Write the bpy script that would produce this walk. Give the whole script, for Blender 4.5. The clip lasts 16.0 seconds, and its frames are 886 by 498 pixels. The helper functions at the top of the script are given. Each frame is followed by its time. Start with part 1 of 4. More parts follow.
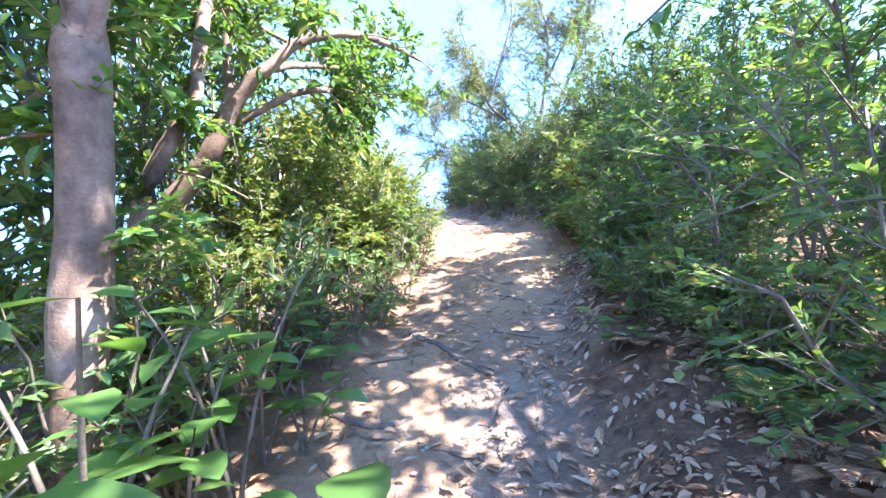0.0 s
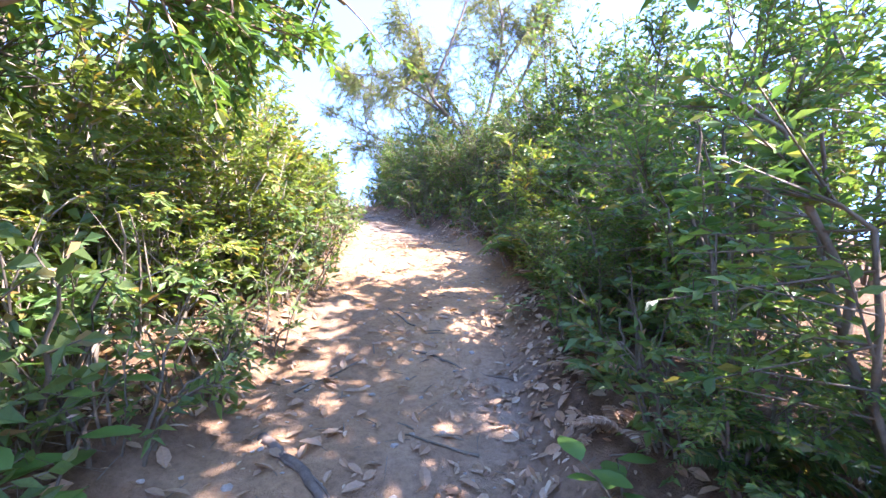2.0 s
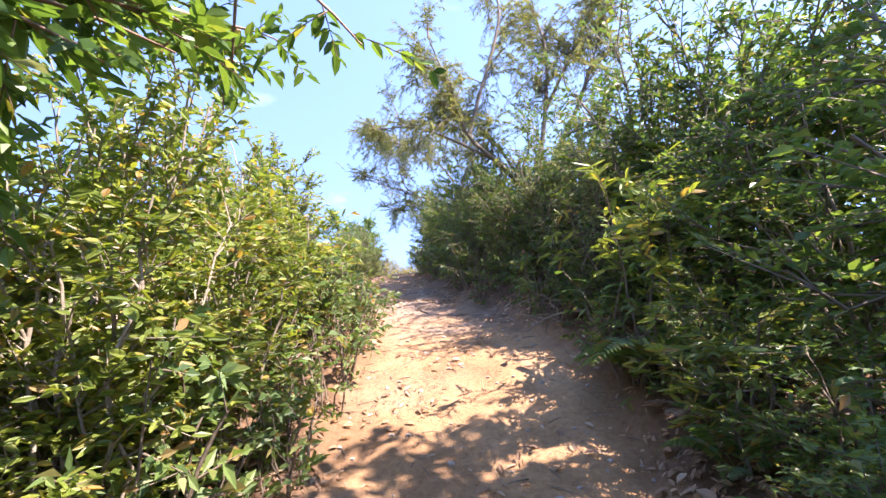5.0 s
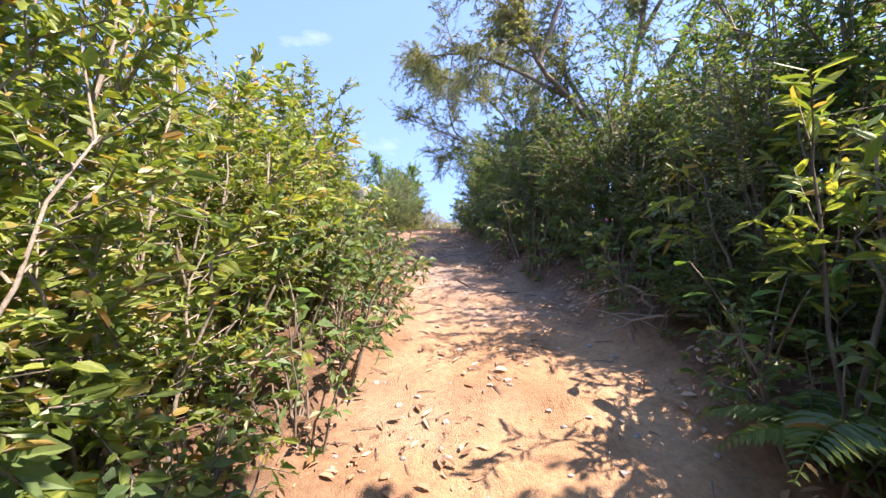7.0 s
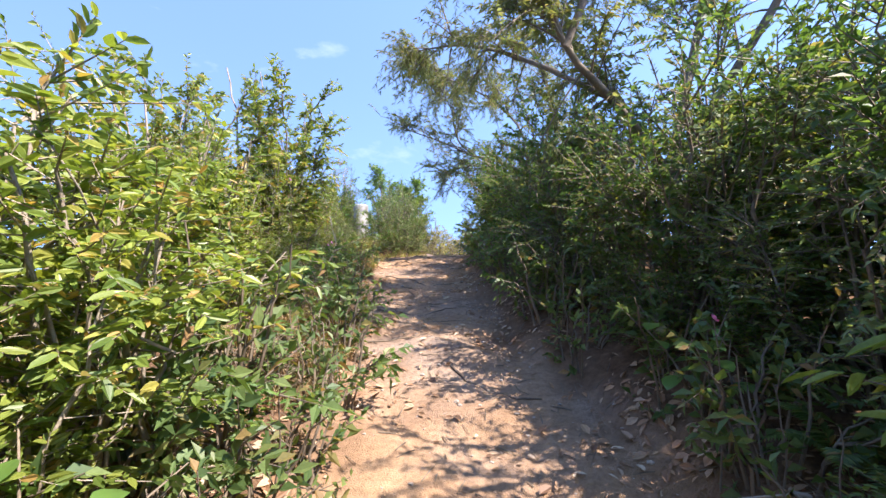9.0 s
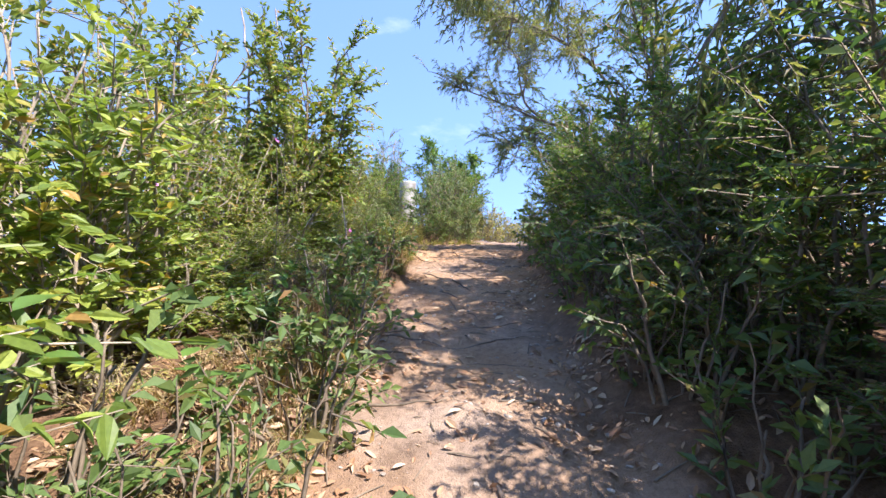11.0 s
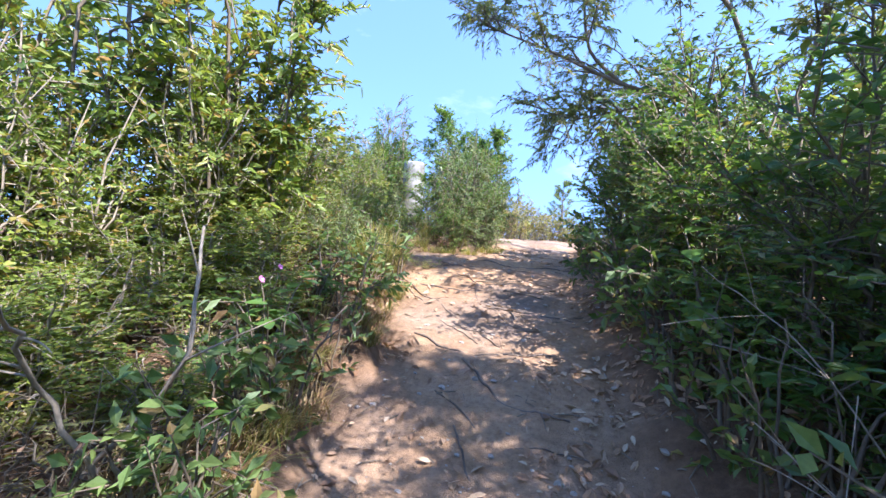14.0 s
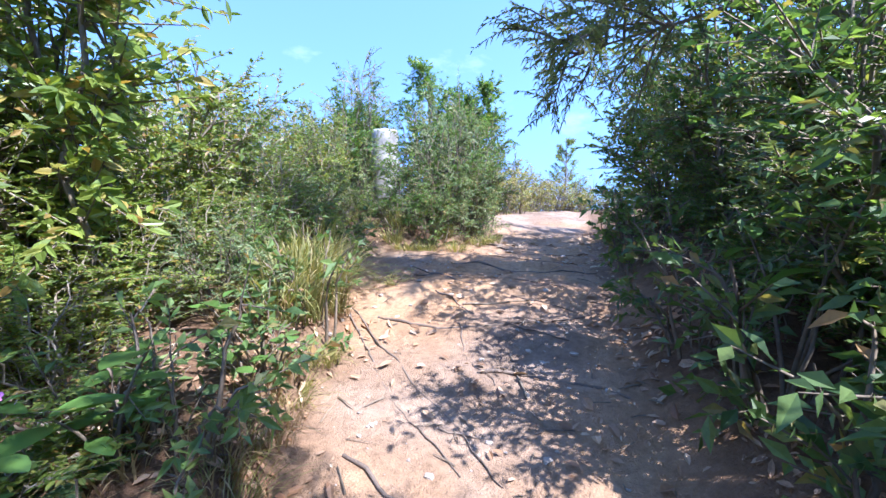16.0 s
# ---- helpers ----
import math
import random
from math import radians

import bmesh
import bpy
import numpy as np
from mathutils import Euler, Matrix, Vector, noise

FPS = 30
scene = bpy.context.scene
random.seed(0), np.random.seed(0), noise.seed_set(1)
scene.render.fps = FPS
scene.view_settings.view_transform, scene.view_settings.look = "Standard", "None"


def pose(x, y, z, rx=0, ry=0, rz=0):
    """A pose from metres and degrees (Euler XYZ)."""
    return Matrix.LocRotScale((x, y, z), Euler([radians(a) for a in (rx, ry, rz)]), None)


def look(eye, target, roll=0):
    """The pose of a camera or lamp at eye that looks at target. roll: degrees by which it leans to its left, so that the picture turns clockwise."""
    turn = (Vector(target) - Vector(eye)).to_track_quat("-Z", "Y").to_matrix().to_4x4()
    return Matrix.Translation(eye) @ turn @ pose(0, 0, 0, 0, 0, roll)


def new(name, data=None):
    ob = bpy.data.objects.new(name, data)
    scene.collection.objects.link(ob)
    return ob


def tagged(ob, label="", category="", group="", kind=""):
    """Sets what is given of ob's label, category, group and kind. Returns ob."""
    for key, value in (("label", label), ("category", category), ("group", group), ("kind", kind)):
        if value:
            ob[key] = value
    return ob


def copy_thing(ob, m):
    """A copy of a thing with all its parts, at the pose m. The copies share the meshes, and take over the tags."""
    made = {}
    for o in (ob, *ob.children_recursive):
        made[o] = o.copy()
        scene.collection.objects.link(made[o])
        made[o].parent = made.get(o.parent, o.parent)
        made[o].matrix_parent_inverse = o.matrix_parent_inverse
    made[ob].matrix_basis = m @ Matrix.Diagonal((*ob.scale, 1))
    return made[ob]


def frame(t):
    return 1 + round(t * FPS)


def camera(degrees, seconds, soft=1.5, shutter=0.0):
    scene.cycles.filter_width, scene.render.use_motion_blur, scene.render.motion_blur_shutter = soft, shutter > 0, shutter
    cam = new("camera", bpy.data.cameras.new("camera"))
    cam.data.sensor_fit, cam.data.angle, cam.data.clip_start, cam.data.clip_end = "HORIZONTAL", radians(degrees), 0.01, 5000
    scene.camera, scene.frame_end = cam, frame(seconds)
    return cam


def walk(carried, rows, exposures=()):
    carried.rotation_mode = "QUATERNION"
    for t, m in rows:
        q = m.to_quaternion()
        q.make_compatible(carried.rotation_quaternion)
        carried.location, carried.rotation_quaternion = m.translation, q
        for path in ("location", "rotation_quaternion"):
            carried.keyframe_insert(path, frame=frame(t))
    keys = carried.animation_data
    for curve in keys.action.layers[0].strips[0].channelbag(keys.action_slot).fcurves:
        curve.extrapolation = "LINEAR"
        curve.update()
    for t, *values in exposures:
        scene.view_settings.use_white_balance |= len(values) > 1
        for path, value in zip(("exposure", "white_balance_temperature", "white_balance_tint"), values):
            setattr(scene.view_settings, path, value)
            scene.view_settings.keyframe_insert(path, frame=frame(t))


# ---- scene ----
cam = camera(93.1, 16.0)
PATH = [
    (0, (0.394, 0.566, 1.731), (0.283, 2.563, 1.773), -5.1),
    (0.5, (0.315, 0.856, 1.839), (0.509, 2.844, 1.949), -3.1),
    (1, (0.406, 1.183, 1.89), (0.429, 3.178, 2.03), -4.1),
    (1.5, (0.358, 1.541, 1.945), (0.428, 3.539, 1.963), -3.1),
    (2, (0.476, 1.901, 1.992), (0.717, 3.886, 2.014), 0.6),
    (2.5, (0.599, 2.188, 2.078), (0.511, 4.185, 2.147), -4.8),
    (3, (0.567, 2.65, 2.243), (0.525, 4.649, 2.296), -3.8),
    (3.5, (0.674, 2.982, 2.354), (0.634, 4.947, 2.724), -7.7),
    (3.7, (0.692, 3.068, 2.418), (0.71, 5.044, 2.728), -1.7),
    (5.8, (0.691, 4.029, 2.54), (0.648, 6.011, 2.806), -7.2),
    (6, (0.684, 4.119, 2.579), (0.759, 6.099, 2.85), -1.6),
    (6.5, (0.711, 4.464, 2.559), (0.611, 6.45, 2.774), -1.4),
    (7, (0.638, 4.804, 2.673), (0.394, 6.788, 2.727), -0.3),
    (7.5, (0.623, 5.138, 2.857), (0.743, 7.125, 3.052), 0.9),
    (8, (0.751, 5.534, 2.929), (0.847, 7.526, 3.084), -3.0),
    (8.5, (0.642, 5.966, 3.056), (0.438, 7.951, 3.192), 3.9),
    (8.7, (0.677, 6.107, 3.121), (0.455, 8.091, 3.242), 1.4),
    (10.8, (0.526, 7.715, 3.395), (-0.134, 9.601, 3.325), 1.7),
    (11, (0.459, 7.86, 3.428), (-0.114, 9.776, 3.413), 2.1),
    (11.5, (0.316, 8.158, 3.501), (-0.077, 10.114, 3.364), 4.9),
    (12, (0.302, 8.518, 3.597), (-0.448, 10.367, 3.461), -2.0),
    (12.5, (0.147, 8.839, 3.648), (-0.663, 10.662, 3.499), 1.6),
    (13, (0.028, 9.22, 3.755), (-0.561, 11.128, 3.647), 4.7),
    (13.5, (0.015, 9.626, 3.831), (-0.688, 11.494, 3.712), -1.2),
    (14, (-0.149, 9.999, 3.934), (-0.784, 11.89, 3.794), 4.4),
    (14.5, (-0.135, 10.357, 4.013), (-0.437, 12.331, 3.898), -0.9),
    (15, (-0.16, 10.774, 4.111), (-0.922, 12.608, 3.875), -2.4),
    (15.5, (-0.396, 11.208, 4.09), (-1.083, 13.07, 3.842), 6.0),
    (16, (-0.43, 11.548, 4.15), (-1.052, 13.425, 3.852), 0.4),
]
EXPOSURES = [(0, 3.45, 5400, 16), (2, 3.4, 5800, 26), (3.5, 3.0, 6200, 24), (6, 2.45, 6600, 28), (8.5, 2.2, 6400, 20), (11, 2.15, 6200, 18), (13.5, 2.35, 5800, 17), (16, 2.35, 5250, 18)]
walk(cam, [(t, look(eye, target, roll)) for t, eye, target, roll in PATH], EXPOSURES)

# ---- light: one low-haze sun high on the trail's eastern side, and the clear sky ----
SUN_TURN, SUN_HEIGHT = radians(108), radians(53)
to_sun = Vector((math.sin(SUN_TURN) * math.cos(SUN_HEIGHT), math.cos(SUN_TURN) * math.cos(SUN_HEIGHT), math.sin(SUN_HEIGHT)))
sun = new("sun", bpy.data.lights.new("sun", "SUN"))
sun.data.energy, sun.data.angle, sun.data.color = 3.3, radians(0.55), (1.0, 0.93, 0.82)
sun.matrix_world = look(to_sun * 60, (0, 0, 0))
world = bpy.data.worlds.new("sky")
scene.world = world
world.use_nodes = True
wn, wl = world.node_tree.nodes, world.node_tree.links
sky = wn.new("ShaderNodeTexSky")
sky.sky_type, sky.sun_disc = "NISHITA", False
sky.sun_elevation, sky.sun_rotation, sky.air_density, sky.dust_density, sky.ozone_density = SUN_HEIGHT, SUN_TURN, 0.9, 0.15, 3.0
sky.altitude = 1500
wn["Background"].inputs["Strength"].default_value = 0.15
spot = wn.new("ShaderNodeTexCoord")
stretch = wn.new("ShaderNodeMapping")
stretch.inputs["Scale"].default_value = (2.2, 2.2, 5.0)
puff = wn.new("ShaderNodeTexNoise")
puff.inputs["Scale"].default_value, puff.inputs["Detail"].default_value, puff.inputs["Roughness"].default_value = 1.7, 6, 0.58
thin = wn.new("ShaderNodeMapRange")
thin.inputs["From Min"].default_value, thin.inputs["From Max"].default_value, thin.inputs["To Max"].default_value = 0.62, 0.8, 0.4
veil = wn.new("ShaderNodeMix")
veil.data_type = "RGBA"
veil.inputs[7].default_value = (2.6, 2.9, 3.3, 1)
lift = wn.new("ShaderNodeVectorMath")
lift.operation = "MULTIPLY_ADD"
lift.inputs[1].default_value, lift.inputs[2].default_value = (1, 1, 0.75), (0, 0, 0.38)
wl.new(spot.outputs["Generated"], lift.inputs[0])
wl.new(lift.outputs[0], sky.inputs["Vector"])
wl.new(spot.outputs["Generated"], stretch.inputs["Vector"])
wl.new(stretch.outputs[0], puff.inputs["Vector"])
wl.new(puff.outputs["Fac"], thin.inputs["Value"])
wl.new(thin.outputs[0], veil.inputs[0])
wl.new(sky.outputs[0], veil.inputs[6])
wl.new(veil.outputs[2], wn["Background"].inputs["Color"])


# ---- materials ----
def material(name):
    m = bpy.data.materials.new(name)
    m.use_nodes = True
    n, l = m.node_tree.nodes, m.node_tree.links
    return m, n, l, n["Principled BSDF"], n["Material Output"]


def ramp(n, l, source, stops):
    r = n.new("ShaderNodeValToRGB")
    e = r.color_ramp.elements
    for i, (p, c) in enumerate(stops):
        s = e[i] if i < 2 else e.new(p)
        s.position, s.color = p, (*c, 1)
    l.new(source, r.inputs["Fac"])
    return r.outputs["Color"]


def noise_tex(n, l, scale, detail=5, rough=0.6):
    c = n.new("ShaderNodeTexCoord")
    x = n.new("ShaderNodeTexNoise")
    x.inputs["Scale"].default_value, x.inputs["Detail"].default_value, x.inputs["Roughness"].default_value = scale, detail, rough
    l.new(c.outputs["Object"], x.inputs["Vector"])
    return x.outputs["Fac"]


def mixed(n, l, a, b, fac, mode="MIX"):
    x = n.new("ShaderNodeMix")
    x.data_type, x.blend_type = "RGBA", mode
    for i, v in ((0, fac), (6, a), (7, b)):
        if isinstance(v, (int, float)):
            x.inputs[i].default_value = v
        elif isinstance(v, tuple):
            x.inputs[i].default_value = (*v, 1)
        else:
            l.new(v, x.inputs[i])
    return x.outputs[2]


def bump(n, l, b, height, strength, distance):
    x = n.new("ShaderNodeBump")
    x.inputs["Strength"].default_value, x.inputs["Distance"].default_value = strength, distance
    l.new(height, x.inputs["Height"])
    l.new(x.outputs[0], b.inputs["Normal"])


def leaf_material(name, dark, mid, light, old, gloss=0.42, through_light=0.4):
    """Living leaves: colour varies leaf by leaf and in patches, light shines through the blade."""
    m, n, l, b, out = material(name)
    g = n.new("ShaderNodeNewGeometry")
    one = ramp(n, l, g.outputs["Random Per Island"], [(0.0, dark), (0.45, mid), (0.86, light), (0.97, old)])
    info = n.new("ShaderNodeObjectInfo")
    hue = n.new("ShaderNodeHueSaturation")
    spread = n.new("ShaderNodeMapRange")
    spread.inputs["To Min"].default_value, spread.inputs["To Max"].default_value = 0.8, 1.2
    l.new(info.outputs["Random"], spread.inputs["Value"])
    l.new(spread.outputs[0], hue.inputs["Value"])
    patch = mixed(n, l, one, (mid[0] * 1.5, mid[1] * 1.25, mid[2]), 0.0)
    patchy = n.new("ShaderNodeMapRange")
    patchy.inputs["From Min"].default_value, patchy.inputs["From Max"].default_value, patchy.inputs["To Max"].default_value = 0.45, 0.7, 0.5
    l.new(noise_tex(n, l, 3.0, 3), patchy.inputs["Value"])
    l.new(patchy.outputs[0], patch.node.inputs[0])
    fine = mixed(n, l, patch, ramp(n, l, noise_tex(n, l, 90, 2), [(0.3, (0.75, 0.75, 0.75)), (0.7, (1.15, 1.15, 1.15))]), 0.6, "MULTIPLY")
    l.new(fine, hue.inputs["Color"])
    colour = hue.outputs[0]
    l.new(colour, b.inputs["Base Color"])
    b.inputs["Roughness"].default_value = gloss
    b.inputs["Specular IOR Level"].default_value = 0.45
    t = n.new("ShaderNodeBsdfTranslucent")
    l.new(mixed(n, l, colour, (1.5, 1.45, 0.6), 1.0, "MULTIPLY"), t.inputs["Color"])
    x = n.new("ShaderNodeMixShader")
    x.inputs[0].default_value = through_light
    l.new(b.outputs[0], x.inputs[1])
    l.new(t.outputs[0], x.inputs[2])
    l.new(x.outputs[0], out.inputs["Surface"])
    return m


def wood_material(name, stops, scale, rough=0.8, relief=0.5):
    m, n, l, b, out = material(name)
    big = ramp(n, l, noise_tex(n, l, scale, 4), stops)
    small = ramp(n, l, noise_tex(n, l, scale * 12, 4), [(0.3, (0.7, 0.7, 0.7)), (0.7, (1.15, 1.12, 1.1))])
    l.new(mixed(n, l, big, small, 0.8, "MULTIPLY"), b.inputs["Base Color"])
    b.inputs["Roughness"].default_value = rough
    bump(n, l, b, noise_tex(n, l, scale * 8, 6), relief, 0.01)
    return m


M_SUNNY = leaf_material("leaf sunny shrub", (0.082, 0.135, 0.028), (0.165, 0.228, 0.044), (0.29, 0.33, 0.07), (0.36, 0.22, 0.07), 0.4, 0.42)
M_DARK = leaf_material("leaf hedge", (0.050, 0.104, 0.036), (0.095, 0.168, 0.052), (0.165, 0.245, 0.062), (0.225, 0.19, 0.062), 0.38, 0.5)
M_GREY = leaf_material("leaf grey green", (0.088, 0.144, 0.072), (0.152, 0.208, 0.096), (0.239, 0.287, 0.120), (0.319, 0.255, 0.128), 0.5)
M_BROAD = leaf_material("leaf broad", (0.051, 0.123, 0.036), (0.087, 0.181, 0.043), (0.160, 0.246, 0.051), (0.232, 0.246, 0.058), 0.33, 0.36)
M_TREE = leaf_material("leaf tree", (0.052, 0.113, 0.031), (0.096, 0.182, 0.043), (0.174, 0.270, 0.061), (0.244, 0.244, 0.061), 0.36, 0.46)
M_WISP = leaf_material("leaf needle", (0.14, 0.18, 0.085), (0.205, 0.245, 0.115), (0.28, 0.30, 0.14), (0.32, 0.25, 0.14), 0.6, 0.58)
M_FERN = leaf_material("leaf fern", (0.058, 0.109, 0.036), (0.109, 0.174, 0.051), (0.174, 0.232, 0.072), (0.290, 0.174, 0.072), 0.5)
M_GRASS = leaf_material("leaf grass", (0.131, 0.145, 0.043), (0.217, 0.225, 0.072), (0.348, 0.304, 0.131), (0.493, 0.392, 0.203), 0.55)
M_STRAW = leaf_material("leaf straw", (0.20, 0.14, 0.07), (0.28, 0.20, 0.10), (0.36, 0.28, 0.15), (0.22, 0.11, 0.06), 0.7, 0.25)
M_DEAD = leaf_material("leaf dead", (0.16, 0.085, 0.045), (0.33, 0.20, 0.115), (0.48, 0.34, 0.22), (0.58, 0.46, 0.32), 0.6, 0.12)
M_TWIG = wood_material("twig", [(0.3, (0.10, 0.075, 0.05)), (0.7, (0.25, 0.20, 0.14))], 6)
M_PALE = wood_material("pale stem", [(0.3, (0.20, 0.16, 0.11)), (0.7, (0.40, 0.34, 0.26))], 6)
M_BARK = wood_material("tan bark", [(0.32, (0.13, 0.075, 0.045)), (0.5, (0.28, 0.175, 0.11)), (0.68, (0.44, 0.31, 0.21))], 5, 0.7, 0.6)
M_ROOT = wood_material("root", [(0.3, (0.09, 0.065, 0.048)), (0.7, (0.24, 0.18, 0.135))], 9, 0.85)
M_STONE = wood_material("stone", [(0.3, (0.24, 0.20, 0.16)), (0.7, (0.48, 0.42, 0.35))], 12, 0.9)

m, n, l, b, out = material("pink petal")
l.new(ramp(n, l, noise_tex(n, l, 30), [(0.3, (0.55, 0.10, 0.34)), (0.7, (0.72, 0.28, 0.52))]), b.inputs["Base Color"])
b.inputs["Roughness"].default_value = 0.5
M_PETAL = m

m, n, l, b, out = material("weathered concrete")
stain = ramp(n, l, noise_tex(n, l, 3.5, 6), [(0.34, (0.17, 0.16, 0.14)), (0.5, (0.33, 0.315, 0.285)), (0.66, (0.44, 0.43, 0.4))])
l.new(mixed(n, l, stain, ramp(n, l, noise_tex(n, l, 60), [(0.3, (0.8, 0.8, 0.8)), (0.7, (1.08, 1.08, 1.08))]), 0.7, "MULTIPLY"), b.inputs["Base Color"])
b.inputs["Roughness"].default_value = 0.85
bump(n, l, b, noise_tex(n, l, 45), 0.4, 0.006)
M_CONCRETE = m

m, n, l, b, out = material("trail soil")
orange = ramp(n, l, noise_tex(n, l, 1.3, 6, 0.65), [(0.3, (0.28, 0.16, 0.085)), (0.5, (0.42, 0.25, 0.13)), (0.72, (0.50, 0.33, 0.19))])
grey = ramp(n, l, noise_tex(n, l, 2.1, 6, 0.65), [(0.3, (0.175, 0.122, 0.086)), (0.5, (0.295, 0.215, 0.158)), (0.72, (0.41, 0.32, 0.248))])
# grey clay turns orange along the sunlit stretches: sunlight put into the soil colour
sunlit_ochre = n.new("ShaderNodeAttribute")
sunlit_ochre.attribute_name = "sunlit_ochre"
clay = mixed(n, l, grey, orange, sunlit_ochre.outputs["Fac"])
grit = ramp(n, l, noise_tex(n, l, 26, 6, 0.7), [(0.28, (0.55, 0.52, 0.5)), (0.5, (0.95, 0.93, 0.9)), (0.75, (1.25, 1.22, 1.18))])
soil = mixed(n, l, clay, grit, 0.85, "MULTIPLY")
humus = ramp(n, l, noise_tex(n, l, 14, 6, 0.7), [(0.3, (0.07, 0.041, 0.025)), (0.55, (0.16, 0.095, 0.055)), (0.75, (0.28, 0.17, 0.10))])
wear = n.new("ShaderNodeAttribute")
wear.attribute_name = "trodden"
l.new(mixed(n, l, humus, soil, wear.outputs["Fac"]), b.inputs["Base Color"])
b.inputs["Roughness"].default_value = 0.95
b.inputs["Specular IOR Level"].default_value = 0.15
both = n.new("ShaderNodeMath")
both.operation = "ADD"
l.new(noise_tex(n, l, 18, 7, 0.7), both.inputs[0])
l.new(noise_tex(n, l, 110, 3, 0.6), both.inputs[1])
bump(n, l, b, both.outputs[0], 0.75, 0.02)
M_SOIL = m

m, n, l, b, out = material("sea")
b.inputs["Base Color"].default_value = (0.05, 0.12, 0.20, 1)
b.inputs["Roughness"].default_value = 0.35
bump(n, l, b, noise_tex(n, l, 0.05), 0.3, 0.5)
M_SEA = m

# ---- ground ----
PROFILE = [(-12, -2.6), (-3, -0.45), (0, 0.18), (2, 0.60), (3.6, 1.03), (5, 1.36), (6.3, 1.69), (7.1, 1.92), (8, 2.17), (9, 2.35), (10.2, 2.57),
           (11, 2.74), (12, 2.88), (12.7, 2.98), (13.7, 3.16), (14.8, 3.37), (16.2, 3.46), (18, 3.51), (22, 3.56), (26, 3.3), (34, 1.2), (60, -8), (200, -55), (6000, -60)]
LEFT = [(-4, -0.7), (2, -0.82), (3, -0.72), (4, -0.34), (5, -0.2), (6, -0.1), (7.2, -0.12), (8.4, -0.16), (9.3, -0.5), (10.3, -0.82), (11, -1.06), (11.6, -1.3),
        (12.5, -1.4), (13.3, -1.62), (14.2, -2.05), (15.2, -2.5), (15.7, -2.5), (16.5, -1.55), (18, -1.8), (20.5, -2.3), (23, -3.2), (30, -5)]
RIGHT = [(-4, 0.9), (2, 0.78), (3, 0.97), (4, 1.17), (4.7, 1.33), (5.4, 1.42), (6.1, 1.57), (6.8, 1.63), (7.5, 1.52), (8, 1.4), (9, 1.18), (9.8, 0.8), (10.4, 0.6),
         (11.4, 0.3), (12.6, 0.08), (13.9, -0.08), (15, -0.16), (18, -0.3), (22, -0.3), (26, -0.8), (30, -1.5)]


def along(table, y):
    return np.interp(y, [p[0] for p in table], [p[1] for p in table])


def value_noise(x, y, size, seed):
    x, y = np.asarray(x, float) / size, np.asarray(y, float) / size
    i, j = np.floor(x).astype(np.int64), np.floor(y).astype(np.int64)
    u, v = x - i, y - j
    u, v = u * u * (3 - 2 * u), v * v * (3 - 2 * v)

    def cell(a, b):
        h = (np.asarray(a) * 7919 + np.asarray(b) * 10427 + seed * 5381) % 65537
        return (h * (h * 15731 % 65537 + 789) % 65537) / 65537.0
    top = cell(i, j) * (1 - u) + cell(i + 1, j) * u
    low = cell(i, j + 1) * (1 - u) + cell(i + 1, j + 1) * u
    return top * (1 - v) + low * v


def off_trail(x, y):
    """How far beside the trodden strip a place lies; negative inside it."""
    wob = 0.16 * (value_noise(x, y, 0.5, 5) - 0.5)
    return np.maximum(along(LEFT, y) - x, x - along(RIGHT, y)) + wob


def ground_z(x, y):
    x, y = np.asarray(x, float), np.asarray(y, float)
    z = along(PROFILE, y)
    far = np.clip(off_trail(x, y), 0, 40)
    right_side = x > along(RIGHT, y)
    bank = np.where(right_side, 0.42, 0.30) * (1 - np.exp(-far / 0.55))
    bank = bank - 0.30 * np.clip(far - 5, 0, 35)
    z = z + bank * np.clip(1.2 - (y - 14) / 8, 0.25, 1)
    z = z + np.where(right_side, 0, 0.16) * (1 - np.exp(-far / 0.12)) * np.exp(-((y - 13.3) / 1.3) ** 2)
    near = np.exp(-np.clip(far, 0, 9) / 3)
    z = z + near * (0.10 * (value_noise(x, y, 0.9, 1) - 0.5) + 0.045 * (value_noise(x, y, 0.27, 2) - 0.5) + 0.018 * (value_noise(x, y, 0.09, 3) - 0.5))
    z = z + 0.028 * near * (np.abs(np.sin(5.2 * y + 2.2 * value_noise(x, y, 0.8, 9))) ** 6) * np.clip((y - 9.5) / 2, 0, 1)
    return z


def build_mesh(name, verts, faces, material, smooth=False):
    """A mesh from arrays; faces is an array of quads or a list of such arrays."""
    me = bpy.data.meshes.new(name)
    verts = np.asarray(verts, np.float32).reshape(-1, 3)
    blocks = faces if isinstance(faces, list) else [faces]
    loops = np.concatenate([np.asarray(f, np.int32).reshape(-1) for f in blocks])
    sizes = np.concatenate([np.full(len(f), f.shape[1], np.int32) for f in blocks])
    me.vertices.add(len(verts))
    me.vertices.foreach_set("co", verts.ravel())
    me.loops.add(len(loops))
    me.loops.foreach_set("vertex_index", loops)
    me.polygons.add(len(sizes))
    me.polygons.foreach_set("loop_start", np.concatenate(([0], np.cumsum(sizes)[:-1])).astype(np.int32))
    me.polygons.foreach_set("use_smooth", np.full(len(sizes), smooth))
    me.update(calc_edges=True)
    me.materials.append(material)
    return me


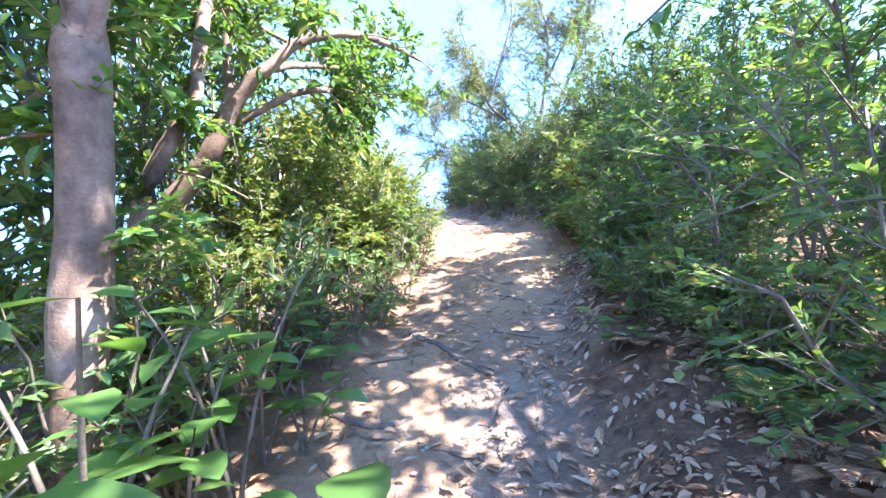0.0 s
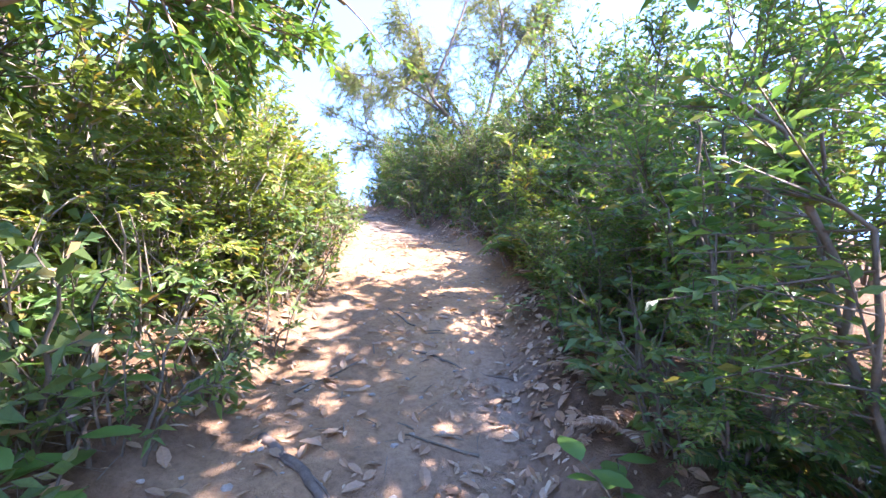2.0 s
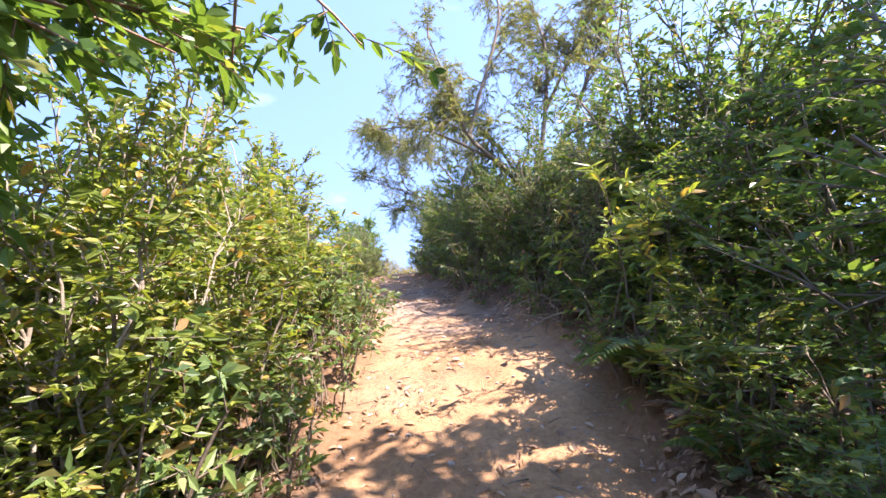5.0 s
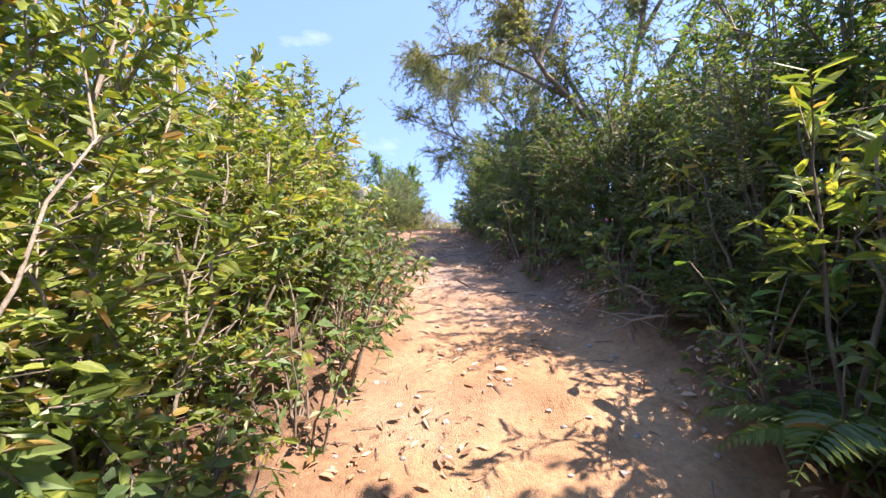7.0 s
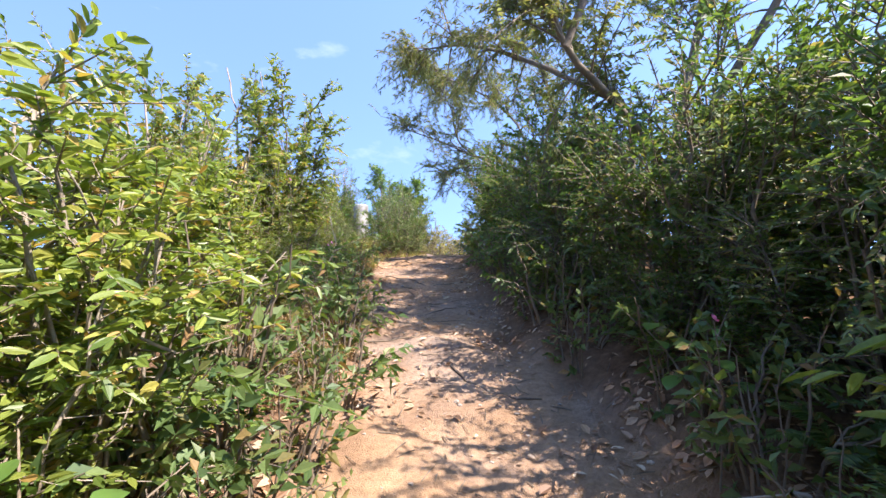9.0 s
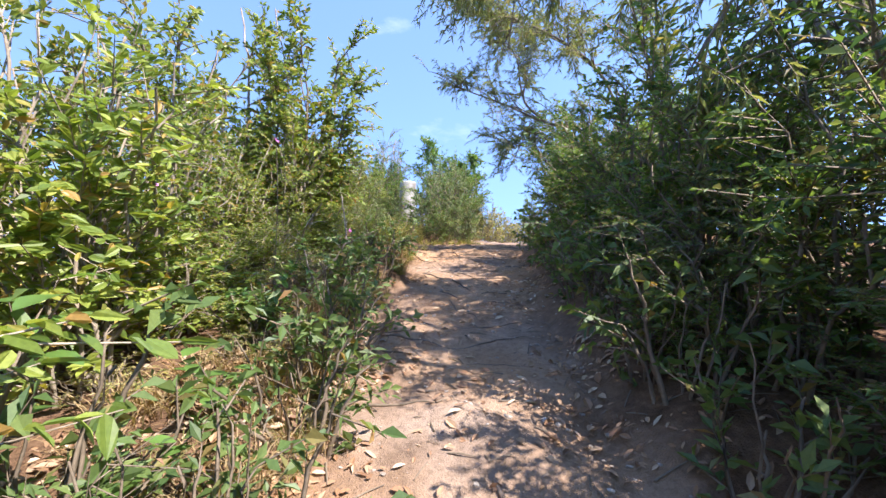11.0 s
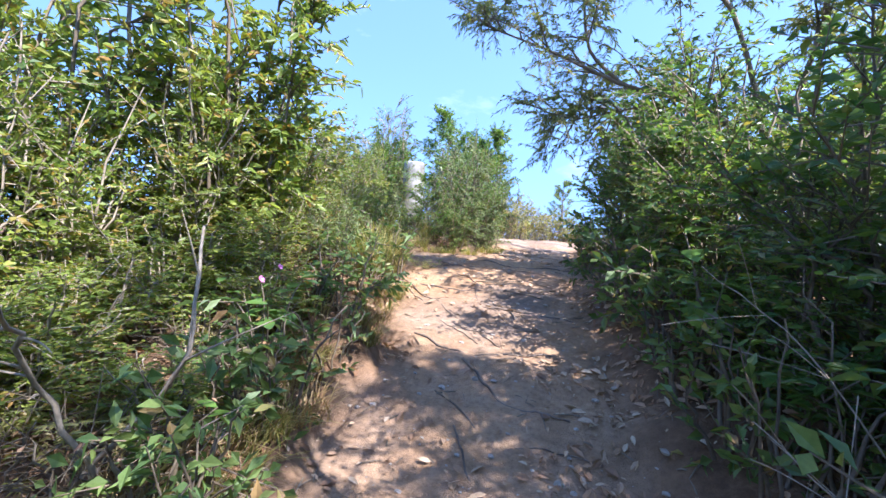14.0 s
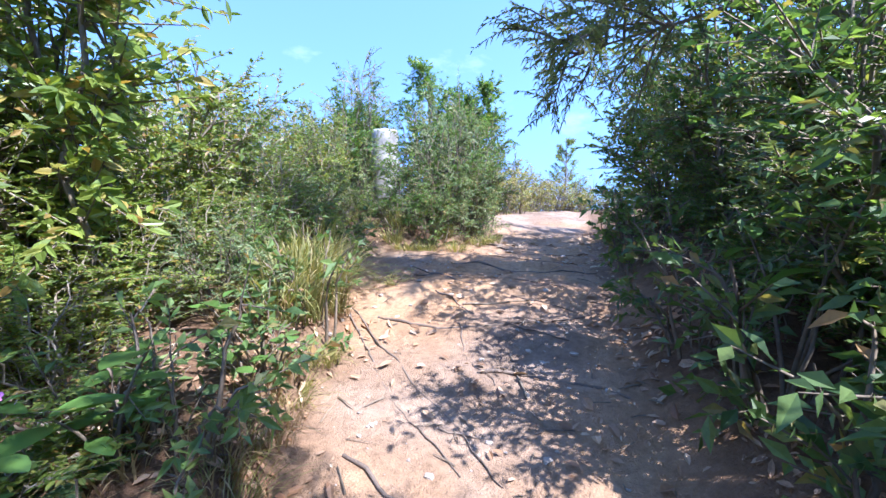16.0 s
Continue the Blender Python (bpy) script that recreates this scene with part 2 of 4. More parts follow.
def axis(fine_low, fine_high, step, reach):
    mid = list(np.arange(fine_low, fine_high, step))
    grow, s, up = [], step, fine_high
    while up < reach:
        grow.append(up)
        s *= 1.22
        up += s
    grow.append(reach)
    down, s, lo = [], step, fine_low - step
    while lo > -reach:
        down.append(lo)
        s *= 1.22
        lo -= s
    down.append(-reach)
    return np.array(down[::-1] + mid + grow)


gx, gy = axis(-2.8, 2.2, 0.042, 4500), axis(0.8, 17.5, 0.055, 4500)
X, Y = np.meshgrid(gx, gy)
Z = ground_z(X, Y)
nx, ny = len(gx), len(gy)
idx = np.arange(nx * ny).reshape(ny, nx)
quads = np.stack([idx[:-1, :-1], idx[:-1, 1:], idx[1:, 1:], idx[1:, :-1]], -1).reshape(-1, 4)
me = build_mesh("ground", np.stack([X, Y, Z], -1), quads, M_SOIL, True)
trodden = me.attributes.new("trodden", "FLOAT", "POINT")
edge = off_trail(X, Y) + 0.25 * (value_noise(X, Y, 0.22, 11) - 0.5)
trodden.data.foreach_set("value", np.clip(0.55 - edge / 0.45, 0, 1).astype(np.float32).ravel())
sunlit_ochre = me.attributes.new("sunlit_ochre", "FLOAT", "POINT")
# warm tone painted where sun falls (y 7 and 14.8), plus random clay variation
tone = 0.15 + 0.25 * np.exp(-((Y - 2.0) / 2.5) ** 2) + 0.8 * np.exp(-((Y - 7.0) / 2.0) ** 2) + 0.45 * np.exp(-((Y - 14.8) / 1.2) ** 2) + 1.3 * (value_noise(X, Y, 0.7, 31) - 0.5)
sunlit_ochre.data.foreach_set("value", np.clip(tone, 0, 1).astype(np.float32).ravel())
ground = tagged(new("ground", me), "bare orange-brown clay trail rising between leaf-strewn banks", "ground", kind="structure")
me = build_mesh("water", [(-4500, 150, -52), (4500, 150, -52), (4500, 4500, -52), (-4500, 4500, -52)], np.array([[0, 1, 2, 3]]), M_SEA)
tagged(new("water", me), "hazy blue sea far below the hill", "water", kind="structure")

# ---- plant building ----
rng = np.random.default_rng(7)
UP = np.array([0.0, 0.0, 1.0])


def unit(v):
    return v / np.maximum(np.linalg.norm(v, axis=-1, keepdims=True), 1e-9)


def tubes(lines, radii, sides=4):
    """Tapered tubes along lines (n, k, 3) with radii (n, k)."""
    n, k, _ = lines.shape
    tan = np.empty_like(lines)
    tan[:, 1:-1] = lines[:, 2:] - lines[:, :-2]
    tan[:, 0], tan[:, -1] = lines[:, 1] - lines[:, 0], lines[:, -1] - lines[:, -2]
    tan = unit(tan)
    ref = np.where(np.abs(tan[..., 2:3]) > 0.9, np.array([1.0, 0, 0]), UP)
    a = unit(np.cross(tan, ref))
    b = np.cross(tan, a)
    ang = np.arange(sides) * 2 * np.pi / sides
    ring = a[:, :, None] * np.cos(ang)[:, None] + b[:, :, None] * np.sin(ang)[:, None]
    v = lines[:, :, None] + ring * radii[:, :, None, None]
    base = (np.arange(n) * k * sides)[:, None, None] + (np.arange(k - 1) * sides)[None, :, None]
    s = np.arange(sides)
    s2 = (s + 1) % sides
    f = np.stack([base + s, base + s2, base + s2 + sides, base + s + sides], -1)
    return v.reshape(-1, 3), f.reshape(-1, 4)


def blades(p, d, nrm, length, width, fold=0.18, droop=0.12, small=False, oval=False):
    """Leaf blades folded along the midrib: base, two stations a side, tip."""
    n = len(p)
    d = unit(d)
    s = unit(np.cross(d, nrm))
    nn = np.cross(s, d)
    L, W = length[:, None], width[:, None]
    tip = p + d * L - UP * L * droop
    if small:
        c = p + d * L * 0.45 + nn * W * fold
        v = np.stack([p, c - s * W * 0.5, tip, c + s * W * 0.5], 1)
        base = (np.arange(n) * 4)[:, None]
        return v.reshape(-1, 3), np.concatenate([base + np.array([[0, 2, 1]]), base + np.array([[0, 3, 2]])])
    if oval:
        v = np.empty((n, 8, 3))
        v[:, 0], v[:, 4] = p, tip
        for i, (t, w) in ((1, (0.16, 0.3)), (2, (0.46, 0.5)), (3, (0.78, 0.34))):
            c = p + d * L * t - UP * L * droop * t * t + nn * W * fold
            v[:, i], v[:, 8 - i] = c - s * W * w, c + s * W * w
        base = (np.arange(n) * 8)[:, None]
        return v.reshape(-1, 3), np.concatenate([base + np.array([[0, 4, 3, 2, 1]]), base + np.array([[0, 7, 6, 5, 4]])])
    v = np.empty((n, 6, 3))
    v[:, 0], v[:, 3] = p, tip
    for i, (t, w) in ((1, (0.3, 0.46)), (2, (0.68, 0.40))):
        c = p + d * L * t - UP * L * droop * t * t + nn * W * fold
        v[:, i], v[:, 6 - i] = c - s * W * w, c + s * W * w
    base = (np.arange(n) * 6)[:, None]
    f = np.concatenate([base + np.array([[0, 3, 2, 1]]), base + np.array([[0, 5, 4, 3]])])
    return v.reshape(-1, 3), f


def bezier(a, b, c, k):
    t = np.linspace(0, 1, k)[None, :, None]
    return a[:, None] * (1 - t) ** 2 + 2 * b[:, None] * t * (1 - t) + c[:, None] * t * t


def at_line(lines, which, t):
    k = lines.shape[1]
    x = np.clip(t, 0, 0.999) * (k - 1)
    i = x.astype(int)
    w = (x - i)[:, None]
    a, b = lines[which, i], lines[which, i + 1]
    return a * (1 - w) + b * w, unit(b - a)


def part(name, me, parent, label=""):
    ob = new(name, me)
    ob.parent = parent
    return tagged(ob, label) if label else ob


def shrub_parts(height, radius, stems, twigs, per_twig, leaf, thin, upright=0.5, twig_len=0.32, low=0.15, droop=0.12, tip_up=0.25, bare=0.0, plain=False):
    """Lines of a shrub: stems from one root, twigs off the stems, leaves along the twigs."""
    a = rng.uniform(0, 2 * np.pi, stems)
    rr = np.sqrt(rng.uniform(0, 1, stems))
    base = np.stack([np.cos(a) * rr * radius * 0.35, np.sin(a) * rr * radius * 0.35, np.full(stems, -0.06)], -1)
    ht = height * rng.uniform(0.45, 1.0, stems) * (1 - 0.35 * rr ** 2 * (1 - upright))
    end = np.stack([np.cos(a) * rr * radius, np.sin(a) * rr * radius, ht], -1)
    end[:, :2] += rng.normal(0, radius * 0.12, (stems, 2))
    mid = base * 0.45 + end * 0.55
    mid[:, :2] = base[:, :2] + (end[:, :2] - base[:, :2]) * (0.5 - 0.35 * upright)
    mid[:, 2] += height * 0.1
    mid += rng.normal(0, radius * 0.1, mid.shape)
    sl = bezier(base, mid, end, 7)
    sl[:, 1:-1] += rng.normal(0, 0.018 * height, sl[:, 1:-1].shape)
    sr = np.linspace(1, 0.35, 7)[None] * (0.006 + 0.004 * height) * rng.uniform(0.7, 1.4, (stems, 1))
    which = rng.integers(0, stems, twigs)
    t = low + (1 - low) * rng.uniform(0, 1, twigs) ** 0.8
    p, tan = at_line(sl, which, t)
    out = p.copy()
    out[:, 2] = 0
    d = unit(tan * 0.5 + unit(out) * 0.7 + rng.normal(0, 0.55, (twigs, 3)) + UP * tip_up)
    ln = twig_len * rng.uniform(0.5, 1.3, twigs)[:, None]
    e = p + d * ln - UP * ln * droop
    tl = bezier(p, p + d * ln * 0.55 + UP * ln * 0.06, e, 3)
    tr = np.linspace(0.0042, 0.0016, 3)[None] * np.ones((twigs, 1)) * (0.7 + 0.3 * height)
    keep = rng.uniform(0, 1, twigs) >= bare
    cnt = twigs * per_twig
    w2 = np.repeat(np.arange(twigs), per_twig)
    s = np.tile(np.linspace(0.12, 1.0, per_twig), twigs) + rng.normal(0, 0.04, cnt)
    q, tt = at_line(tl, w2, np.clip(s, 0, 1))
    side = unit(np.cross(tt, UP + rng.normal(0, 0.3, (cnt, 3)))) * np.where(np.tile(np.arange(per_twig), twigs) % 2, 1, -1)[:, None]
    dd = tt * rng.uniform(0.35, 0.9, (cnt, 1)) + side * rng.uniform(0.5, 1.0, (cnt, 1)) + rng.normal(0, 0.25, (cnt, 3))
    nn = UP * 0.5 + unit(out)[w2] * 0.6 + rng.normal(0, 0.5, (cnt, 3))
    size = leaf * rng.uniform(0.55, 1.25, cnt)
    ok = keep[w2]
    lv, lf = blades(q[ok], dd[ok], nn[ok], size[ok], size[ok] * thin * rng.uniform(0.8, 1.2, ok.sum()), droop=rng.uniform(0.02, 0.3), small=plain or leaf < 0.072, oval=True)
    v1, f1 = tubes(sl, sr, 4)
    v2, f2 = tubes(tl[:, ::2], tr[:, ::2], 3)
    return (np.concatenate([v1, v2]), np.concatenate([f1, f2 + len(v1)])), (lv, lf)


def make_shrub(name, label, category, leaf_mat, stem_mat, group="", **shape):
    (sv, sf), (lv, lf) = shrub_parts(**shape)
    thing = tagged(new(name), label, category, group)
    tagged(part("branchwork", build_mesh("branchwork", sv, sf, stem_mat, True), thing), kind="stuff")
    tagged(part("foliage", build_mesh("foliage", lv, lf, leaf_mat), thing), kind="stuff")
    return thing


def place(x, y, turn=0.0, size=1.0, tall=1.0, sink=0.0, lean=0.0):
    z = float(ground_z(x, y)) - sink
    return pose(x, y, z, lean * math.cos(turn), lean * math.sin(turn), math.degrees(turn)) @ Matrix.Diagonal((size, size, size * tall, 1))


class Stock:
    """A few grown plants of one kind: the first use of each takes the plant itself, later uses take copies."""

    def __init__(self, plants, wide=1.0, tall=1.0):
        self.plants, self.used, self.turn, self.grown = plants, set(), 0, (wide, wide, tall)

    def put(self, m):
        ob = self.plants[self.turn % len(self.plants)]
        self.turn += 1
        if ob.name in self.used:
            return copy_thing(ob, m @ Matrix.Diagonal((*(g / k for g, k in zip(self.grown, ob.scale)), 1)))
        self.used.add(ob.name)
        ob.matrix_basis = m @ Matrix.Diagonal((*self.grown, 1))
        return ob

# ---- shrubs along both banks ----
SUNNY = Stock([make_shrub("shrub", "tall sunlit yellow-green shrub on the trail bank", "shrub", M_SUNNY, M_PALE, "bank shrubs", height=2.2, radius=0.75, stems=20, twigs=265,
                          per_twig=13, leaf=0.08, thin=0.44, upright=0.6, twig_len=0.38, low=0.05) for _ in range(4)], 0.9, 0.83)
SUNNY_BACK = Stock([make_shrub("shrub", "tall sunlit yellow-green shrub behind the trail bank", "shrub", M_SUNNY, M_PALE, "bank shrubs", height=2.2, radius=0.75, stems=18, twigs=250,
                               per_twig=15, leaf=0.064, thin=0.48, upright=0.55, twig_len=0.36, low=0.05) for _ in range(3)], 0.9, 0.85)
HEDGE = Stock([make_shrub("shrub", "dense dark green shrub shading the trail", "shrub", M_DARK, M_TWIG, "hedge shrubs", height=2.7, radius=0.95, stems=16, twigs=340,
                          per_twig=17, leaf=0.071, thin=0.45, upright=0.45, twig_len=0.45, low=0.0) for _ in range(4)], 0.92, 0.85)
GREYISH = Stock([make_shrub("shrub", "fine-leaved grey-green shrub beside the trail", "shrub", M_GREY, M_TWIG, "hedge shrubs", height=2.6, radius=0.9, stems=16, twigs=280,
                            per_twig=17, leaf=0.058, thin=0.38, upright=0.5, twig_len=0.36, low=0.02) for _ in range(3)], 0.88, 0.8)
BACK = Stock([make_shrub("shrub", "large leafy shrub standing behind the bank", "shrub", M_TREE, M_TWIG, "back shrubs", height=3.2, radius=1.2, stems=14, twigs=190,
                         per_twig=15, leaf=0.1, plain=True, thin=0.44, upright=0.5, twig_len=0.6, low=0.05) for _ in range(3)], 0.95, 0.95)
SMALL = Stock([make_shrub("low_plant", "low leafy green plant at the trail edge", "plant", M_FERN, M_TWIG, "low plants", height=0.5, radius=0.32, stems=9, twigs=34,
                          per_twig=7, leaf=0.065, thin=0.42, upright=0.5, twig_len=0.16, low=0.0) for _ in range(4)], 1.1, 1.2)
LEGGY = Stock([make_shrub("sapling", "thin sapling with a few broad fresh leaves", "sapling", M_BROAD, M_TWIG, "saplings", height=1.9, radius=0.5, stems=4, twigs=34,
                          per_twig=7, leaf=0.11, thin=0.45, upright=0.7, twig_len=0.3, low=0.3) for _ in range(3)], 0.8, 0.68)
DRY = Stock([make_shrub("dry_bush", "dry straw-coloured bush with bare twigs", "bush", M_GRASS, M_TWIG, "dry bushes", height=0.9, radius=0.5, stems=18, twigs=120,
                        per_twig=11, leaf=0.07, thin=0.25, upright=0.5, twig_len=0.2, low=0.0, bare=0.15) for _ in range(3)], 0.75, 0.6)
ROUND = Stock([make_shrub("shrub", "rounded leafy green shrub on the hilltop", "shrub", hue, M_TWIG, "hilltop shrubs", height=1.7, radius=0.85, stems=18, twigs=260,
                          per_twig=16, leaf=0.07, thin=0.3, upright=0.15, twig_len=0.34, low=0.0) for hue in (M_GREY, M_TREE, M_FERN)], 0.95, 0.95)


def row(stock, start, stop, step, edge, away, size, tall=1.0, jitter=0.15, sign=1):
    y = start
    while y < stop:
        yy = y + rng.uniform(-0.4, 0.4) * step
        x = float(along(edge, yy)) + sign * (away + rng.uniform(-jitter, jitter))
        s = size * rng.uniform(0.85, 1.15)
        stock.put(place(x, yy, rng.uniform(0, 6.28), s, tall * rng.uniform(0.88, 1.12), 0.03))
        y += step


def spots(stock, places):
    for x, y, size, tall in places:
        stock.put(place(x, y, rng.uniform(0, 6.28), size, tall, 0.03))


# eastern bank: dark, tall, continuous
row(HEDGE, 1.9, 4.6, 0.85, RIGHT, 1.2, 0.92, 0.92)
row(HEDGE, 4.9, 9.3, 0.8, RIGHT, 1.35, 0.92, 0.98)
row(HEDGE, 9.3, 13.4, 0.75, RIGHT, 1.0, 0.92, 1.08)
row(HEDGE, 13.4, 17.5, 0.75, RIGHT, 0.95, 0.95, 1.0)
row(GREYISH, 7.6, 16.5, 0.85, RIGHT, 0.9, 0.88, 0.95)
row(HEDGE, 2.6, 16.5, 0.75, RIGHT, 0.72, 0.42, 0.75, 0.15)
row(HEDGE, 7.2, 10.4, 0.8, RIGHT, 1.7, 1.0, 1.25, 0.2)
row(BACK, 5.4, 10.0, 0.75, RIGHT, 2.5, 0.95, 1.0, 0.3)
row(BACK, 10.0, 17.0, 1.4, RIGHT, 2.3, 0.9, 0.75, 0.3)
# two unseen shrubs, added beside and behind the start to shade it
spots(BACK, [(3.4, 0.0, 1.1, 1.1), (3.0, -1.6, 1.2, 1.2)])
row(BACK, 1.2, 5.4, 1.7, RIGHT, 2.5, 1.0, 1.0, 0.25)
row(SMALL, 8, 16.5, 0.5, RIGHT, 0.3, 1.1, 1.1, 0.15)
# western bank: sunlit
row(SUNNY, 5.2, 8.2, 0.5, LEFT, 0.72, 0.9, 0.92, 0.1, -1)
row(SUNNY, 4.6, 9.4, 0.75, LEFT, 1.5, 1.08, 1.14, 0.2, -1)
row(SUNNY, 3.0, 5.2, 0.5, LEFT, 1.0, 0.72, 0.8, 0.15, -1)
row(SUNNY_BACK, 11.2, 12.4, 0.6, LEFT, 1.2, 0.55, 0.6, 0.12, -1)
row(SUNNY_BACK, 9.3, 13.6, 0.55, LEFT, 1.95, 0.9, 1.12, 0.25, -1)
row(SUNNY_BACK, 13.6, 15.0, 0.6, LEFT, 1.95, 0.85, 0.9, 0.25, -1)
row(SUNNY, 9.8, 14.2, 0.5, LEFT, 1.35, 0.6, 0.62, 0.15, -1)
spots(SUNNY_BACK, [(-3.3, 13.9, 0.95, 0.9), (-3.7, 14.5, 0.95, 0.9), (-4.1, 15.0, 0.9, 0.85), (-4.5, 14.0, 1.05, 1.0), (-3.1, 12.4, 0.95, 0.95)])
row(BACK, 5.6, 14.4, 1.5, LEFT, 3.0, 0.78, 0.8, 0.3, -1)
row(BACK, 0.6, 5.6, 0.75, LEFT, 2.0, 1.0, 1.5, 0.3, -1)
row(SUNNY_BACK, 12.6, 14.8, 0.45, LEFT, 0.95, 0.5, 0.62, 0.15, -1)
# low plants on both edges
row(SMALL, 2.2, 15, 0.45, LEFT, 0.22, 1.0, 1.0, 0.12, -1)
row(SMALL, 3.4, 8, 0.5, RIGHT, 0.4, 0.9, 1.0, 0.2)
row(SMALL, 1.4, 9, 0.45, LEFT, 0.6, 1.3, 1.2, 0.15, -1)
row(SMALL, 9, 13, 0.8, LEFT, 0.75, 0.9, 0.7, 0.15, -1)
row(LEGGY, 1.6, 5.0, 0.8, LEFT, 0.75, 0.8, 0.85, 0.15, -1)
spots(LEGGY, [(1.85, 3.45, 0.95, 1.0), (1.95, 4.4, 0.9, 1.0), (1.95, 6.3, 0.9, 0.95), (2.0, 2.4, 1.0, 1.1), (-0.62, 8.0, 0.6, 0.7), (-1.35, 10.2, 0.7, 0.8), (0.75, 11.6, 0.8, 0.9)])
SPRAY = Stock([make_shrub("sapling", "arching sapling with long bright yellow-green leaves", "sapling", M_SUNNY, M_TWIG, "bright saplings", height=1.7, radius=0.75, stems=6, twigs=46,
                          per_twig=12, leaf=0.13, thin=0.26, upright=0.3, twig_len=0.4, low=0.35, droop=0.2) for _ in range(2)])
spots(SPRAY, [(2.0, 6.5, 0.85, 0.95), (2.25, 7.3, 0.9, 1.0), (1.95, 5.5, 0.6, 0.7)])
TANGLE = Stock([make_shrub("dead_bush", "tangle of bare grey dead twigs in the bank", "bush", M_DEAD, M_TWIG, "dead bushes", height=0.85, radius=0.42, stems=8, twigs=85,
                           per_twig=5, leaf=0.05, thin=0.4, upright=0.2, twig_len=0.4, low=0.1, droop=0.3, bare=0.85) for _ in range(2)], 0.85, 0.76)
spots(TANGLE, [(-1.7, 10.9, 0.85, 0.9), (-1.95, 11.6, 0.7, 0.8), (-0.75, 8.6, 0.7, 1.2), (-0.95, 3.6, 0.8, 0.8), (1.75, 7.9, 0.6, 0.6)])
spots(SUNNY, [(-1.55, 10.15, 0.45, 0.5), (-1.75, 11.25, 0.42, 0.5), (-2.0, 12.1, 0.45, 0.5)])
row(ROUND, 13.3, 15.1, 0.4, LEFT, 0.75, 0.42, 0.8, 0.15, -1)
# round the post and on the crest
spots(ROUND, [(-2.1, 16.2, 0.62, 0.95), (-1.8, 16.5, 0.62, 1.0), (-2.5, 16.3, 0.62, 0.85), (-1.75, 17.0, 0.7, 1.1)])
spots(SUNNY_BACK, [(-4.5, 17.4, 0.85, 1.0), (-5.2, 16.9, 0.9, 1.1), (-4.0, 16.6, 0.7, 0.85)])
spots(ROUND, [(-2.1, 16.8, 0.9, 1.2), (-2.55, 16.9, 0.85, 1.15), (-2.0, 17.4, 0.8, 1.3), (-2.5, 17.6, 0.75, 1.6), (-2.2, 18.2, 0.7, 1.85), (-2.35, 19.0, 0.6, 2.2), (-2.9, 18.8, 0.55, 2.1),
              (-2.95, 16.9, 0.55, 0.55), (-3.35, 17.15, 0.55, 0.5), (-3.95, 17.4, 0.8, 1.1), (-4.2, 18.0, 1.0, 1.4), (-4.4, 16.4, 0.85, 0.9), (-4.75, 17.3, 0.85, 1.0), (-5.3, 18.3, 0.9, 1.1), (-3.9, 15.2, 0.7, 0.8),
              (-3.2, 15.4, 0.65, 0.75), (-3.6, 16.3, 0.65, 0.6), (-5.9, 15.8, 1.0, 1.0), (-6.4, 19.2, 1.1, 1.2), (-5.0, 14.4, 0.9, 1.0), (-3.0, 19.6, 0.9, 1.3), (-4.4, 19.4, 0.9, 1.3), (-5.6, 20.2, 1.0, 1.3),
              (-2.5, 21.4, 0.8, 1.0), (-3.6, 22.0, 1.0, 1.2), (-1.9, 24.2, 0.8, 0.7), (0.3, 24.8, 0.9, 0.75), (1.3, 24.4, 0.9, 0.85), (-0.4, 25.4, 0.8, 0.6), (-3.6, 24.0, 1.0, 1.0), (2.4, 24.0, 1.0, 1.1)])
spots(SUNNY_BACK, [(-4.5, 16.9, 0.75, 0.7), (-4.9, 18.6, 0.85, 0.8), (-6.0, 17.5, 1.0, 1.0), (-6.8, 16.2, 1.0, 1.0), (-5.4, 15.2, 0.85, 0.9), (-5.2, 17.8, 1.0, 1.0), (-5.9, 18.6, 0.95, 1.1), (-4.9, 15.6, 0.75, 0.8), (-5.6, 16.6, 0.85, 0.85), (-6.6, 17.0, 0.9, 0.8), (-7.6, 18.2, 1.0, 0.95), (-3.7, 15.9, 0.6, 0.62), (-4.6, 16.3, 0.7, 0.7), (-3.0, 14.6, 0.65, 0.72), (-3.5, 14.9, 0.75, 0.85), (-4.2, 17.0, 0.8, 0.95), (-4.7, 18.3, 0.85, 1.0), (-2.75, 15.35, 0.45, 0.55), (-3.1, 16.0, 0.5, 0.6)])
spots(DRY, [(-1.3, 9.9, 0.7, 0.7), (-1.55, 10.5, 0.75, 0.7), (-1.75, 11.2, 0.7, 0.7), (-1.6, 9.3, 0.7, 0.7), (-2.0, 11.9, 0.7, 0.7), (-2.0, 10.8, 0.8, 0.8), (-2.7, 20.6, 1.1, 1.2), (-2.9, 21.4, 1.2, 1.3), (-1.9, 22.4, 1.1, 1.1), (-2.4, 22.2, 1.2, 1.2), (-1.4, 22.9, 1.0, 1.0), (-3.3, 22.0, 1.2, 1.3), (-0.7, 23.2, 0.8, 0.7),
            (-2.1, 20.2, 1.4, 1.5), (-1.85, 21.0, 1.4, 1.5), (-1.6, 21.8, 1.5, 1.5), (-2.3, 19.6, 1.3, 1.4), (-1.2, 22.3, 1.4, 1.3), (-0.5, 22.9, 1.3, 1.2), (-2.2, 21.6, 1.6, 1.7), (-1.0, 23.0, 1.5, 1.5), (0.2, 23.4, 0.9, 0.8), (0.9, 22.8, 1.0, 1.0), (-1.95, 14.7, 0.5, 0.6), (-1.2, 9.5, 0.5, 0.6), (-1.0, 10.0, 0.5, 0.5), (-1.35, 10.9, 0.5, 0.55)])
